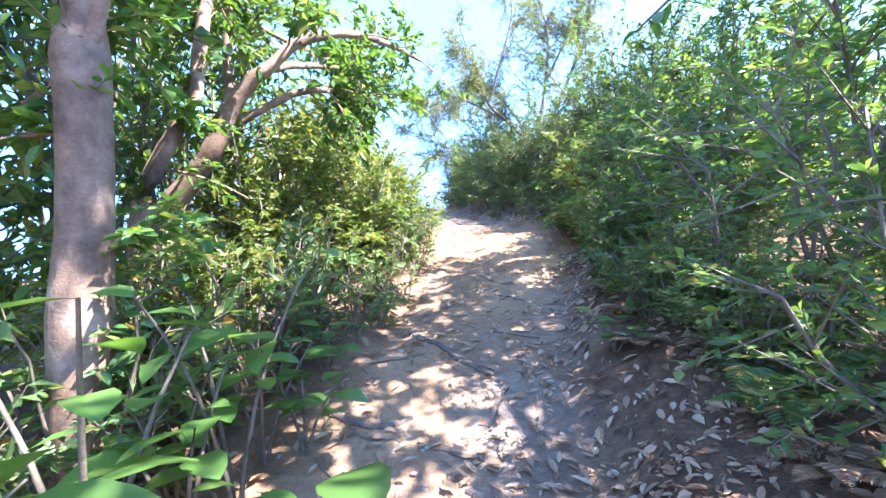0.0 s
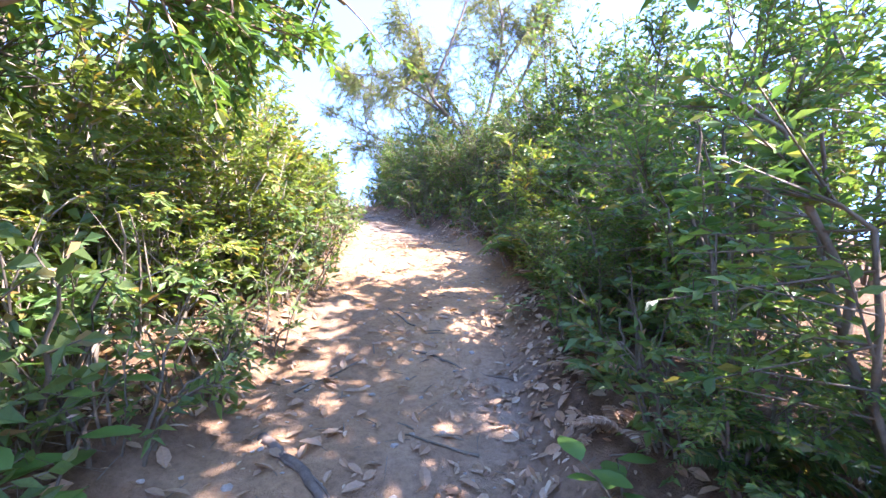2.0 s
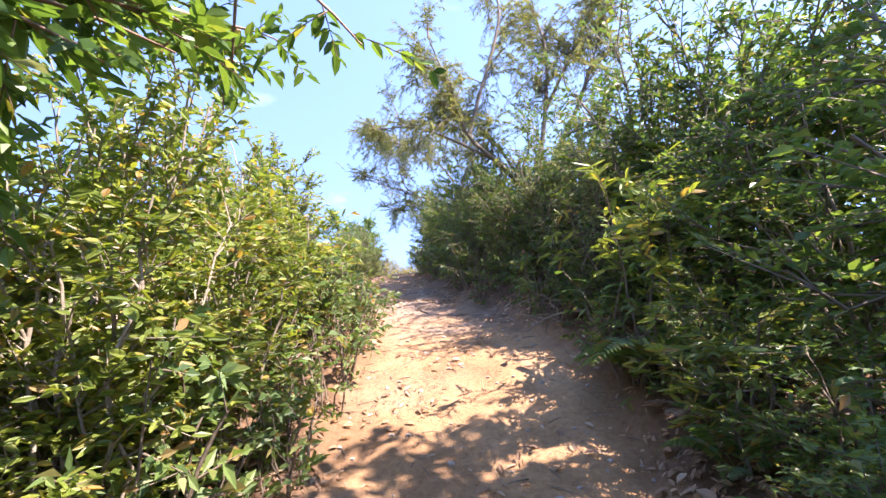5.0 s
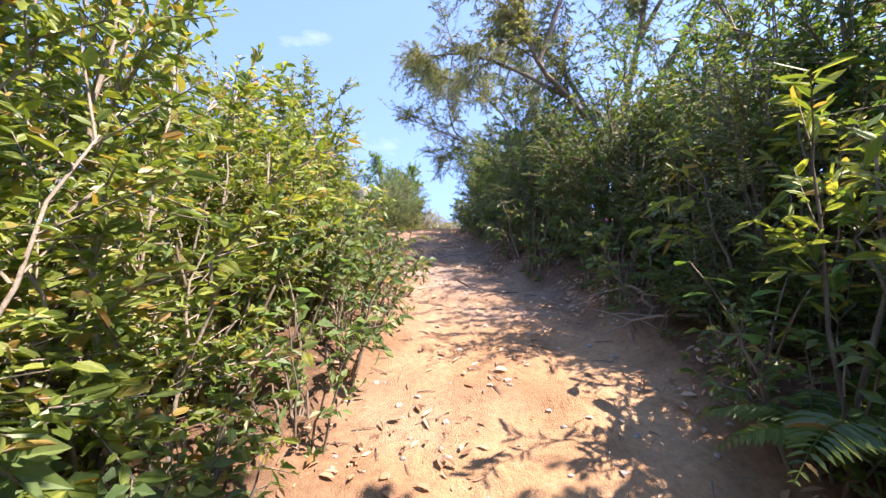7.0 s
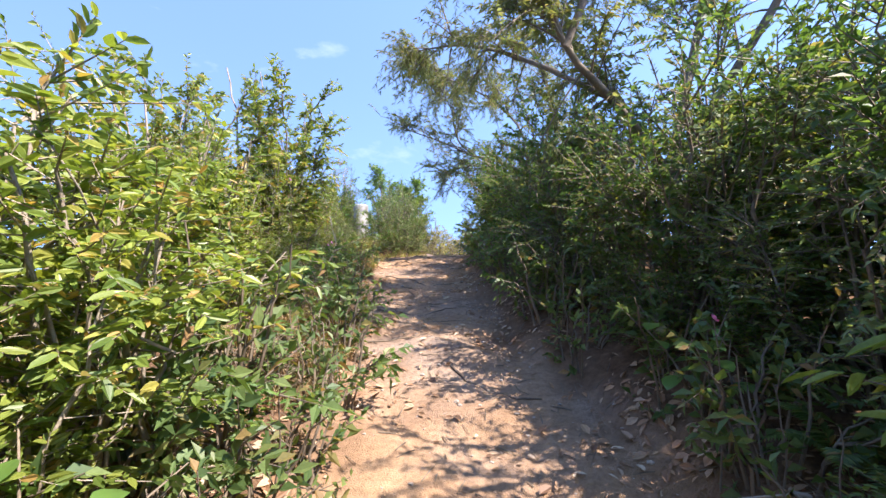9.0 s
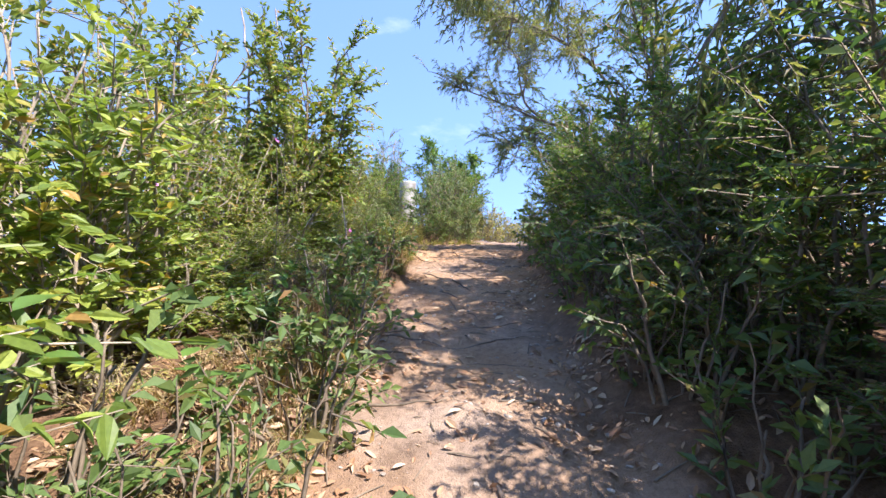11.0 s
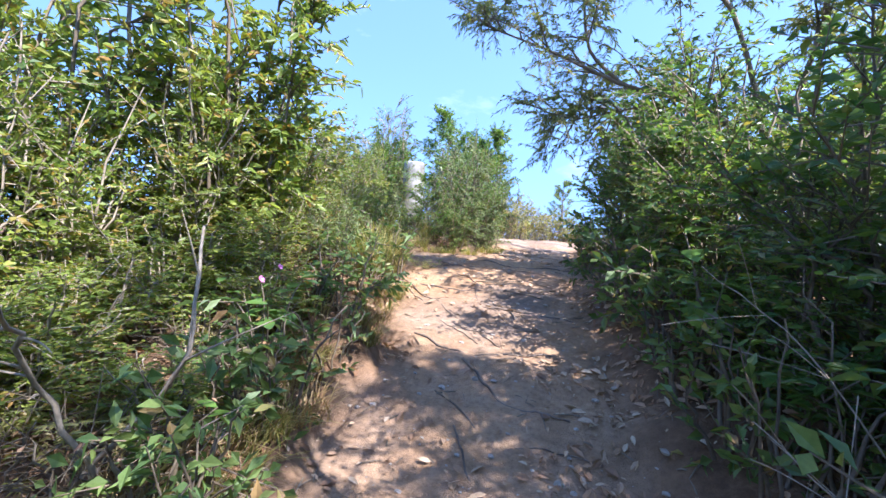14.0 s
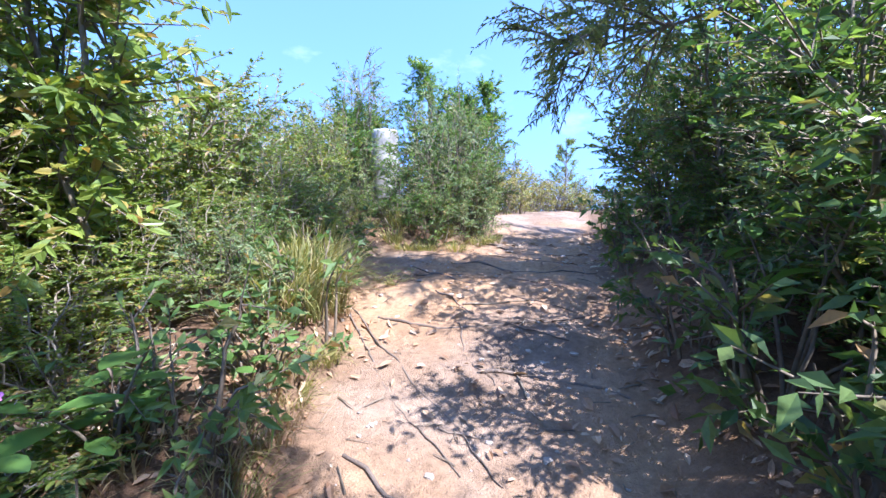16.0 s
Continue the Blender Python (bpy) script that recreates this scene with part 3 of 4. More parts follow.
spots(SMALL, [(-1.2, 23.4, 1.5, 1.2), (-0.3, 24.2, 1.6, 1.1), (-2.2, 23.4, 1.6, 1.2), (0.6, 24.3, 1.6, 1.2), (-0.9, 23.2, 1.0, 1.0)])
SPARSE = make_shrub("wispy_bush", "half-bare wispy bush against the sky", "bush", M_WISP, M_PALE, height=3.6, radius=0.75, stems=16, twigs=260, per_twig=14, leaf=0.065, thin=0.26,
                    upright=0.6, twig_len=0.4, low=0.4)
SPARSE.matrix_basis = place(-5.4, 20.4, 0.4)
copy_thing(SPARSE, place(-7.9, 16.9, 2.0, 0.9, 0.8))
CROWN = make_shrub("small_tree", "small bright green tree leaning over the bank", "tree", M_SUNNY, M_TWIG, height=2.9, radius=1.05, stems=11, twigs=300, per_twig=19, leaf=0.085,
                   thin=0.38, upright=0.6, twig_len=0.45, low=0.08)
CROWN.matrix_basis = place(-3.05, 13.0, 1.0, 1.0, 1.12)
copy_thing(CROWN, place(-3.9, 11.6, 3.1, 1.0, 1.08))
copy_thing(CROWN, place(-4.55, 17.9, 3.2, 0.6, 1.05))
copy_thing(CROWN, place(-6.9, 18.0, 5.2, 0.85, 0.95))


# ---- trees ----
def smooth_line(points, k):
    p = np.array(points, float)
    q = np.concatenate([[2 * p[0] - p[1]], p, [2 * p[-1] - p[-2]]])
    out = []
    for t in np.linspace(0, len(p) - 1.0001, k):
        i = int(t)
        u = t - i
        a, b, c, d = q[i:i + 4]
        out.append(0.5 * (2 * b + (c - a) * u + (2 * a - 5 * b + 4 * c - d) * u * u + (3 * b - a - 3 * c + d) * u ** 3))
    return np.array(out)


def make_tree(name, label, limbs, base, bark, leaf_mat, boughs, twigs, per_twig, leaf, thin, bough_len, twig_len, start=0.45, hang=0.15, fold_droop=0.12, carry=None):
    """limbs: (points, thick end, thin end), the first one the trunk. Boughs, twigs and leaves grow off the outer part of the limbs in carry."""
    thing = tagged(new(name), label, "tree")
    base = np.array(base, float)
    lines = []
    for i, (pts, r0, r1) in enumerate(limbs):
        ln = smooth_line(pts, 14) - base
        ln[1:-1] += rng.normal(0, 0.1 * r1 + 0.003, ln[1:-1].shape)
        lines.append(ln)
        rad = np.linspace(r0, r1, 14) * rng.uniform(0.93, 1.09, 14)
        v, f = tubes(ln[None], rad[None], 12)
        part("trunk" if i == 0 else "limb", build_mesh("limb", v, f, bark, True), thing)
    lines = np.array(lines)
    carry = list(range(len(limbs))) if carry is None else carry
    which = np.array(carry)[rng.integers(0, len(carry), boughs)]
    p, tan = at_line(lines, which, rng.uniform(start, 1.0, boughs))
    d = unit(tan * 0.6 + rng.normal(0, 0.6, (boughs, 3)) + UP * 0.15)
    ln = bough_len * rng.uniform(0.5, 1.2, (boughs, 1))
    bl = bezier(p, p + d * ln * 0.5 + UP * ln * 0.12, p + d * ln - UP * ln * hang, 5)
    v1, f1 = tubes(bl, np.linspace(0.011, 0.004, 5)[None] * np.ones((boughs, 1)), 4)
    w = rng.integers(0, boughs, twigs)
    p, tan = at_line(bl, w, rng.uniform(0.15, 1.0, twigs))
    d = unit(tan * 0.6 + rng.normal(0, 0.6, (twigs, 3)))
    ln = twig_len * rng.uniform(0.5, 1.2, (twigs, 1))
    tl = bezier(p, p + d * ln * 0.5 + UP * ln * 0.05, p + d * ln - UP * ln * hang * 2, 4)
    v2, f2 = tubes(tl, np.linspace(0.004, 0.0017, 4)[None] * np.ones((twigs, 1)), 3)
    tagged(part("branchwork", build_mesh("branchwork", np.concatenate([v1, v2]), np.concatenate([f1, f2 + len(v1)]), bark, True), thing), kind="stuff")
    n = twigs * per_twig
    w2 = np.repeat(np.arange(twigs), per_twig)
    q, tt = at_line(tl, w2, np.clip(np.tile(np.linspace(0.1, 1, per_twig), twigs) + rng.normal(0, 0.05, n), 0, 1))
    side = unit(np.cross(tt, UP + rng.normal(0, 0.3, (n, 3)))) * np.where(np.arange(n) % 2, 1, -1)[:, None]
    dd = tt * rng.uniform(0.4, 0.9, (n, 1)) + side * rng.uniform(0.4, 1.0, (n, 1)) + rng.normal(0, 0.2, (n, 3)) - UP * hang
    size = leaf * rng.uniform(0.6, 1.2, n)
    lv, lf = blades(q, dd, UP + rng.normal(0, 0.45, (n, 3)), size, size * thin, droop=fold_droop, small=leaf < 0.08)
    part("foliage", build_mesh("foliage", lv, lf, leaf_mat), thing)
    thing.matrix_basis = pose(*base)
    return thing


make_tree("tree", "smooth tan-barked tree trunk rising close beside the trail", [
    ([(-1.34, 2.32, 0.45), (-1.3, 2.3, 1.4), (-1.21, 2.3, 2.4), (-1.19, 2.3, 3.1), (-1.05, 2.5, 4.4)], 0.125, 0.085),
    ([(-1.19, 2.3, 3.1), (-1.5, 2.5, 3.7), (-1.9, 2.7, 4.4)], 0.05, 0.02),
    ([(-1.21, 2.3, 2.6), (-0.9, 2.2, 3.3), (-0.6, 2.3, 3.9), (-0.3, 2.8, 4.3)], 0.035, 0.015)],
    (-1.34, 2.32, 0.45), M_BARK, M_TREE, 44, 300, 12, 0.10, 0.46, 0.65, 0.35, carry=[0, 1, 2], start=0.35, hang=0.05)
make_tree("tree", "crooked tan-barked tree leaning over the trail", [
    ([(-2.4, 3.7, 0.95), (-2.29, 3.76, 1.44), (-2.1, 3.78, 2.06), (-1.78, 3.78, 2.48), (-1.53, 3.78, 2.76), (-1.36, 3.78, 3.07)], 0.105, 0.075),
    ([(-1.36, 3.78, 3.05), (-1.21, 3.78, 3.24), (-1.04, 3.8, 3.36), (-0.81, 3.9, 3.6), (-0.43, 4.2, 3.78), (-0.2, 4.8, 3.95), (0.05, 5.5, 4.1)], 0.065, 0.02),
    ([(-1.36, 3.78, 3.02), (-1.41, 3.88, 3.5), (-1.4, 3.95, 4.05), (-1.5, 4.5, 4.7)], 0.05, 0.025),
    ([(-2.35, 3.55, 1.0), (-1.84, 3.2, 1.53), (-1.72, 3.2, 2.12), (-1.57, 3.2, 2.51), (-1.35, 3.25, 2.9), (-1.25, 3.3, 3.5), (-1.2, 3.6, 4.2)], 0.085, 0.03),
    ([(-1.32, 3.85, 2.98), (-0.89, 3.95, 3.2), (-0.55, 4.15, 3.25), (-0.48, 4.6, 3.35)], 0.035, 0.015),
    ([(-1.04, 3.8, 3.36), (-1.0, 4.5, 3.7), (-0.75, 5.2, 3.95), (-0.35, 5.8, 4.1)], 0.04, 0.012),
    ([(-1.4, 3.95, 4.0), (-1.45, 4.7, 4.2), (-1.2, 5.4, 4.3), (-0.9, 6.0, 4.4)], 0.035, 0.012)],
    (-2.4, 3.7, 0.95), M_BARK, M_TREE, 80, 410, 12, 0.095, 0.46, 0.6, 0.3, carry=[1, 2, 3, 4, 5, 6], start=0.4, hang=0.04)
# crown added out of view to block the sun; only the low bough shows
SHADE_TREE = make_tree("tree", "leafy tree added out of view to shade the foot of the trail", [
    ([(4.2, 0.4, 0.3), (4.0, 0.5, 2.2), (3.6, 0.8, 4.0), (3.2, 1.2, 5.2), (2.8, 1.6, 6.2)], 0.16, 0.05),
    ([(3.6, 0.8, 4.0), (2.9, 0.3, 5.0), (2.2, -0.3, 5.8)], 0.06, 0.02),
    ([(3.6, 0.8, 4.0), (3.7, 1.7, 5.0), (3.7, 2.7, 5.5), (3.5, 3.6, 5.7)], 0.06, 0.02),
    ([(3.2, 1.2, 5.2), (3.0, 1.9, 5.6), (2.8, 2.6, 5.8)], 0.045, 0.015),
    ([(3.2, 1.2, 5.2), (2.3, 1.3, 5.9), (1.5, 1.5, 6.3)], 0.045, 0.015),
    ([(3.6, 0.8, 4.0), (4.3, 1.8, 5.2), (4.6, 3.0, 6.0)], 0.05, 0.02),
    ([(4.3, 1.8, 5.2), (4.4, 3.1, 5.6), (3.9, 4.3, 5.9), (3.4, 4.9, 6.0)], 0.045, 0.015),
    ([(4.0, 0.5, 2.2), (3.1, 2.4, 3.4), (2.4, 3.5, 3.65), (1.9, 4.0, 3.4)], 0.04, 0.008),
    ([(4.0, 0.5, 2.2), (4.3, -0.6, 4.2), (4.0, -1.8, 5.6)], 0.06, 0.02)],
    (4.2, 0.4, 0.3), M_BARK, M_TREE, 200, 860, 12, 0.14, 0.5, 1.0, 0.55, start=0.35, hang=0.05, carry=[0, 1, 2, 3, 4, 5, 6, 8])
make_tree("wispy_tree", "thin-leaved wispy tree with pale bare twigs", [
    ([(2.7, 11.3, 2.9), (2.3, 10.9, 4.1), (1.6, 10.2, 4.7), (1.17, 9.9, 5.05), (0.95, 9.8, 5.8), (0.7, 9.8, 6.7)], 0.055, 0.01),
    ([(2.3, 10.9, 4.1), (2.7, 11.0, 5.8), (2.9, 11.1, 7.0), (2.8, 11.2, 8.0)], 0.05, 0.015),
    ([(1.17, 9.9, 5.05), (1.5, 9.9, 5.9), (1.9, 10.0, 7.2), (1.7, 10.2, 8.4)], 0.035, 0.012),
    ([(2.3, 10.9, 4.1), (1.8, 11.5, 5.5), (1.0, 11.6, 6.5), (0.5, 11.7, 7.2)], 0.04, 0.012),
    ([(1.6, 10.2, 4.7), (0.9, 10.8, 5.4), (0.2, 11.3, 5.9), (-0.5, 11.7, 6.1)], 0.03, 0.008),
    ([(2.3, 10.9, 4.1), (3.1, 10.4, 5.6), (3.6, 10.0, 7.0), (3.5, 9.8, 8.2)], 0.045, 0.012),
    ([(2.7, 11.0, 5.8), (3.4, 11.0, 7.0), (4.2, 11.0, 8.3)], 0.035, 0.012)],
    (2.7, 11.3, 2.9), M_TWIG, M_WISP, 230, 2300, 19, 0.07, 0.2, 0.75, 0.34, start=0.3, hang=0.08, fold_droop=0.35)
make_tree("wispy_tree", "wispy feathery tree reaching over the trail", [
    ([(2.3, 14.7, 3.4), (1.4, 14.7, 4.7), (0.7, 14.6, 5.2), (0.06, 14.6, 5.4), (-0.6, 14.5, 5.7), (-1.37, 14.4, 6.0)], 0.04, 0.007),
    ([(0.06, 14.6, 5.4), (-0.3, 14.5, 5.75), (-0.4, 14.4, 6.3), (-0.7, 14.3, 6.9)], 0.02, 0.007),
    ([(1.4, 14.7, 4.7), (0.8, 14.3, 6.0), (-0.2, 14.1, 6.7), (-1.2, 14.0, 7.0)], 0.026, 0.007),
    ([(1.4, 14.7, 4.7), (1.6, 14.5, 6.0), (1.3, 14.3, 7.0)], 0.03, 0.012),
    ([(0.5, 14.6, 5.25), (0.06, 14.8, 5.2), (-0.3, 14.9, 5.15), (-0.6, 15.0, 5.1)], 0.013, 0.005),
    ([(0.8, 14.3, 6.0), (0.3, 14.6, 6.6), (-0.5, 14.8, 7.1)], 0.022, 0.008)],
    (2.3, 14.7, 3.4), M_TWIG, M_WISP, 170, 1600, 18, 0.06, 0.2, 0.6, 0.3, start=0.32, hang=0.07, fold_droop=0.35)


for x, y, top, wide in [(-3.69, 20.4, 3.1, 0.62), (-2.5, 20.1, 2.55, 0.42), (-3.1, 20.9, 2.5, 0.5), (-5.0, 19.6, 2.1, 0.5)]:
    z = float(ground_z(x, y)) - 0.05
    limbs = [([(x, y, z), (x + 0.05, y, z + top * 0.3), (x - 0.03, y + 0.04, z + top * 0.6), (x, y, z + top * 0.84)], 0.045, 0.015)]
    for k in range(7):
        a, h, w = k * 2.4 + x, top * (0.22 + 0.085 * k), wide * (1.0 - 0.05 * k)
        limbs.append(([(x, y, z + h), (x + math.cos(a) * w * 0.5, y + math.sin(a) * w * 0.5, z + h + top * 0.12), (x + math.cos(a) * w, y + math.sin(a) * w, z + h + top * 0.2)], 0.018, 0.007))
    make_tree("small_tree", "small round-crowned green tree on the hilltop", limbs, (x, y, z), M_TWIG, M_TREE, 80, 520, 15, 0.079, 0.42, 0.3, 0.26, start=0.4, hang=0.0)


def pine(x, y, height, label):
    thing = tagged(new("pine_sapling"), label, "tree")
    v, f = tubes(np.array([[(0, 0, -0.1), (0.02, 0, height * 0.5), (0, 0.02, height)]]), np.array([[0.03, 0.02, 0.006]]), 7)
    part("trunk", build_mesh("trunk", v, f, M_TWIG, True), thing)
    k = 46
    t = rng.uniform(0.25, 1.0, k)
    a = rng.uniform(0, 6.28, k)
    ln = (0.15 + (1.05 - t) * 0.55 * rng.uniform(0.6, 1.1, k))[:, None]
    p = np.stack([0 * t, 0 * t, t * height], -1)
    d = unit(np.stack([np.cos(a), np.sin(a), 0.5 + 0 * a], -1))
    bl = bezier(p, p + d * ln * 0.6 - UP * ln * 0.1, p + d * ln + UP * ln * 0.1, 4)
    v, f = tubes(bl, np.linspace(0.008, 0.003, 4)[None] * np.ones((k, 1)), 4)
    part("branchwork", build_mesh("branchwork", v, f, M_TWIG, True), thing)
    m = k * 46
    q, tt = at_line(bl, np.repeat(np.arange(k), 46), np.clip(rng.uniform(0.45, 1.02, m), 0, 1))
    lv, lf = blades(q, tt * 0.7 + rng.normal(0, 0.6, (m, 3)) + UP * 0.3, rng.normal(0, 1, (m, 3)), np.full(m, 0.13), np.full(m, 0.013))
    part("foliage", build_mesh("foliage", lv, lf, M_GREY), thing)
    thing.matrix_basis = place(x, y)


pine(-0.95, 24.0, 1.95, "young pine standing alone at the crest")
pine(1.6, 25.2, 1.6, "small bushy pine behind the crest")

# ---- broad-leaved plants: every leaf by itself ----
stations = [(0, 0.02), (0.12, 0.2), (0.35, 0.46), (0.6, 0.5), (0.82, 0.32), (0.94, 0.13), (1, 0.0)]


def big_leaf(name, width, curl, cup):
    v = []
    for t, w in stations:
        z = 0.10 * math.sin(t * 2.2) - curl * t * t
        for s in (-1, -0.5, 0, 0.5, 1):
            wave = 0.018 * math.sin(9 * t + 2.5 * s)
            v.append((s * w * width, t, z + cup * width * abs(s) * w + wave * abs(s)))
    f = [[i * 5 + j, i * 5 + j + 1, i * 5 + j + 6, i * 5 + j + 5] for i in range(len(stations) - 1) for j in range(4)]
    return build_mesh(name, v, np.array(f), M_BROAD, True)


LEAVES = [big_leaf("leaf", 0.54, 0.22, 0.25), big_leaf("leaf", 0.6, 0.35, 0.15), big_leaf("leaf", 0.46, 0.12, 0.35)]


def broadleaf(height, count, leaf, spread):
    thing = tagged(new("broadleaf_plant"), "broad-leaved green plant with large glossy oval leaves", "plant", "broad-leaved plants")
    stalks = 3
    a0 = rng.uniform(0, 6.28)
    for s in range(stalks):
        a = a0 + s * 2.1 + rng.uniform(-0.4, 0.4)
        e = np.array([math.cos(a) * spread * rng.uniform(0.5, 1), math.sin(a) * spread * rng.uniform(0.5, 1), height * rng.uniform(0.65, 1)])
        line = bezier(np.array([[0, 0, -0.05]]), np.array([[e[0] * 0.2, e[1] * 0.2, e[2] * 0.6]]), e[None], 6)
        v, f = tubes(line, np.linspace(0.008, 0.003, 6)[None], 5)
        part("stem", build_mesh("stem", v, f, M_TWIG, True), thing)
        for i in range(count // stalks):
            t = 0.35 + 0.65 * (i + 1) / (count // stalks)
            p, _ = at_line(line, np.array([0]), np.array([t]))
            turn = math.degrees(a) + i * 137.5
            size = leaf * rng.uniform(0.7, 1.15)
            ob = part("leaf", LEAVES[int(rng.integers(0, 3))], thing)
            ob.matrix_basis = pose(*p[0], rng.uniform(-25, 30), rng.uniform(-18, 18), turn) @ Matrix.Diagonal((size, size, size, 1))
    return thing


for k in range(9):
    ob = part("leaf", LEAVES[k % 3], SHADE_TREE)
    ob.matrix_basis = pose(2.4 - 4.2 - 0.06 * k, 3.5 - 0.4 + 0.06 * k, 3.64 - 0.3 - 0.028 * k, -35 - 6 * (k % 4), 0, 40 + 137 * k) @ Matrix.Diagonal((0.17, 0.17, 0.17, 1))


BROAD = Stock([broadleaf(0.8, 15, 0.15, 0.26), broadleaf(0.6, 12, 0.12, 0.22), broadleaf(0.95, 15, 0.14, 0.3)], 1.4, 1.0)
spots(BROAD, [(-0.5, 1.55, 1.6, 0.75), (-0.62, 1.2, 1.5, 0.7), (-0.7, 2.35, 1.2, 1.0), (-0.52, 2.7, 1.0, 0.8), (-0.95, 2.3, 1.1, 1.2), (-0.85, 1.8, 1.3, 0.9), (-0.78, 2.15, 1.1, 0.9), (-0.95, 2.6, 1.2, 0.9), (-0.72, 2.65, 1.0, 0.7), (-0.62, 3.35, 0.9, 0.7), (-0.85, 3.1, 0.7, 0.8), (-1.2, 1.4, 1.0, 1.2),
              (-0.75, 3.7, 0.7, 0.9), (-0.62, 4.1, 0.9, 1.0), (-0.5, 7.2, 0.8, 0.9), (-0.62, 6.7, 0.7, 0.8), (-0.85, 8.75, 0.8, 0.7), (-1.15, 8.6, 0.9, 0.9), (-1.1, 9.4, 0.6, 0.6),
              (-1.35, 10.0, 0.6, 0.6), (-1.9, 9.4, 1.0, 1.0), (-1.95, 10.4, 0.8, 0.7), (-1.55, 11.1, 0.7, 0.7), (-1.7, 11.8, 0.7, 0.7), (-1.85, 12.4, 0.8, 0.7), (-2.0, 13.1, 0.8, 0.7),
              (-1.75, 12.9, 0.6, 0.5), (0.52, 12.55, 1.1, 0.95), (0.62, 11.9, 0.9, 0.9), (0.95, 10.6, 0.8, 0.8), (1.25, 3.2, 0.7, 0.5), (1.5, 5.2, 0.7, 0.7), (1.85, 6.9, 0.8, 0.9),
              (1.6, 8.6, 0.8, 0.9), (1.1, 9.9, 0.7, 0.8), (0.35, 13.4, 0.9, 1.0), (-0.6, 5.6, 0.6, 0.6), (-1.4, 3.3, 0.9, 1.2)])


# ---- ferns ----
def make_fern(name, label, mat, fronds, length):
    thing = tagged(new(name), label, "fern", name + " clumps")
    for i in range(fronds):
        a = i * 6.28 / fronds + rng.uniform(-0.4, 0.4)
        ln = length * rng.uniform(0.7, 1.15)
        e = np.array([[math.cos(a) * ln * 0.85, math.sin(a) * ln * 0.85, ln * rng.uniform(0.15, 0.5)]])
        line = bezier(np.zeros((1, 3)), e * np.array([[0.4, 0.4, 1.0]]) + UP * ln * 0.35, e, 8)
        v1, f1 = tubes(line, np.linspace(0.004, 0.0012, 8)[None], 3)
        k = 22
        t = np.linspace(0.22, 0.99, k)
        p, tan = at_line(line, np.zeros(2 * k, int), np.concatenate([t, t]))
        side = unit(np.cross(tan, UP)) * np.repeat([1, -1], k)[:, None]
        size = np.tile(ln * 0.26 * np.sin(np.clip((1.04 - t) * 1.9, 0, 1.57)), 2)
        v2, f2 = blades(p, side + tan * 0.45, np.tile(UP, (2 * k, 1)) + rng.normal(0, 0.12, (2 * k, 3)), size, size * 0.24 + 0.004, droop=0.2)
        part("frond", build_mesh("frond", np.concatenate([v1, v2]), np.concatenate([f1, f2 + len(v1)]), mat), thing)
    return thing


FERN = Stock([make_fern("fern", "arching green fern on the shaded bank", M_FERN, 7, 0.6) for _ in range(3)], 0.85, 0.95)
BROWN = Stock([make_fern("dead_fern", "withered brown fern tangle on the bank", M_DEAD, 8, 0.55) for _ in range(2)], 0.75, 0.65)
row(FERN, 3.0, 8.5, 0.42, RIGHT, 0.5, 0.66, 1.0, 0.15)
row(FERN, 1.8, 8.0, 0.7, RIGHT, 0.8, 0.8, 1.2, 0.2)
row(BROWN, 1.6, 6.5, 0.4, RIGHT, 0.6, 0.7, 0.8, 0.3)
spots(FERN, [(-0.7, 5.4, 0.7, 0.8), (-0.6, 4.6, 0.7, 0.8), (-1.9, 12.2, 0.7, 0.7), (1.9, 6.35, 1.2, 1.2)])
spots(BROWN, [(-1.35, 10.4, 0.7, 0.7), (-1.75, 12.0, 0.7, 0.8), (-2.1, 13.4, 0.8, 0.7), (-0.55, 6.2, 0.6, 0.7), (-1.1, 3.9, 0.8, 0.8)])


# ---- grass ----
def make_grass(name, label, mat, count, length, spread):
    a = rng.uniform(0, 6.28, count)
    r = spread * np.sqrt(rng.uniform(0, 1, count))
    p = np.stack([np.cos(a) * r, np.sin(a) * r, np.full(count, -0.02)], -1)
    ln = length * rng.uniform(0.45, 1.1, count)[:, None]
    out = np.stack([np.cos(a), np.sin(a), 0 * a], -1) + rng.normal(0, 0.5, (count, 3)) * np.array([1, 1, 0])
    mid = p + UP * ln * 0.7 + out * ln * 0.12
    end = p + UP * ln * rng.uniform(0.3, 0.95, (count, 1)) + out * ln * rng.uniform(0.25, 0.7, (count, 1))
    line = bezier(p, mid, end, 5)
    wide = np.cross(unit(out), UP)[:, None] * (np.array([1, 1.1, 0.9, 0.6, 0.05]) * 0.0042)[None, :, None]
    v = np.stack([line - wide, line + wide], 2).reshape(-1, 3)
    base = (np.arange(count) * 10)[:, None, None] + (np.arange(4) * 2)[None, :, None]
    f = (base + np.array([[[0, 1, 3, 2]]])).reshape(-1, 4)
    return tagged(new(name, build_mesh(name, v, f, mat)), label, "grass", name + "s")


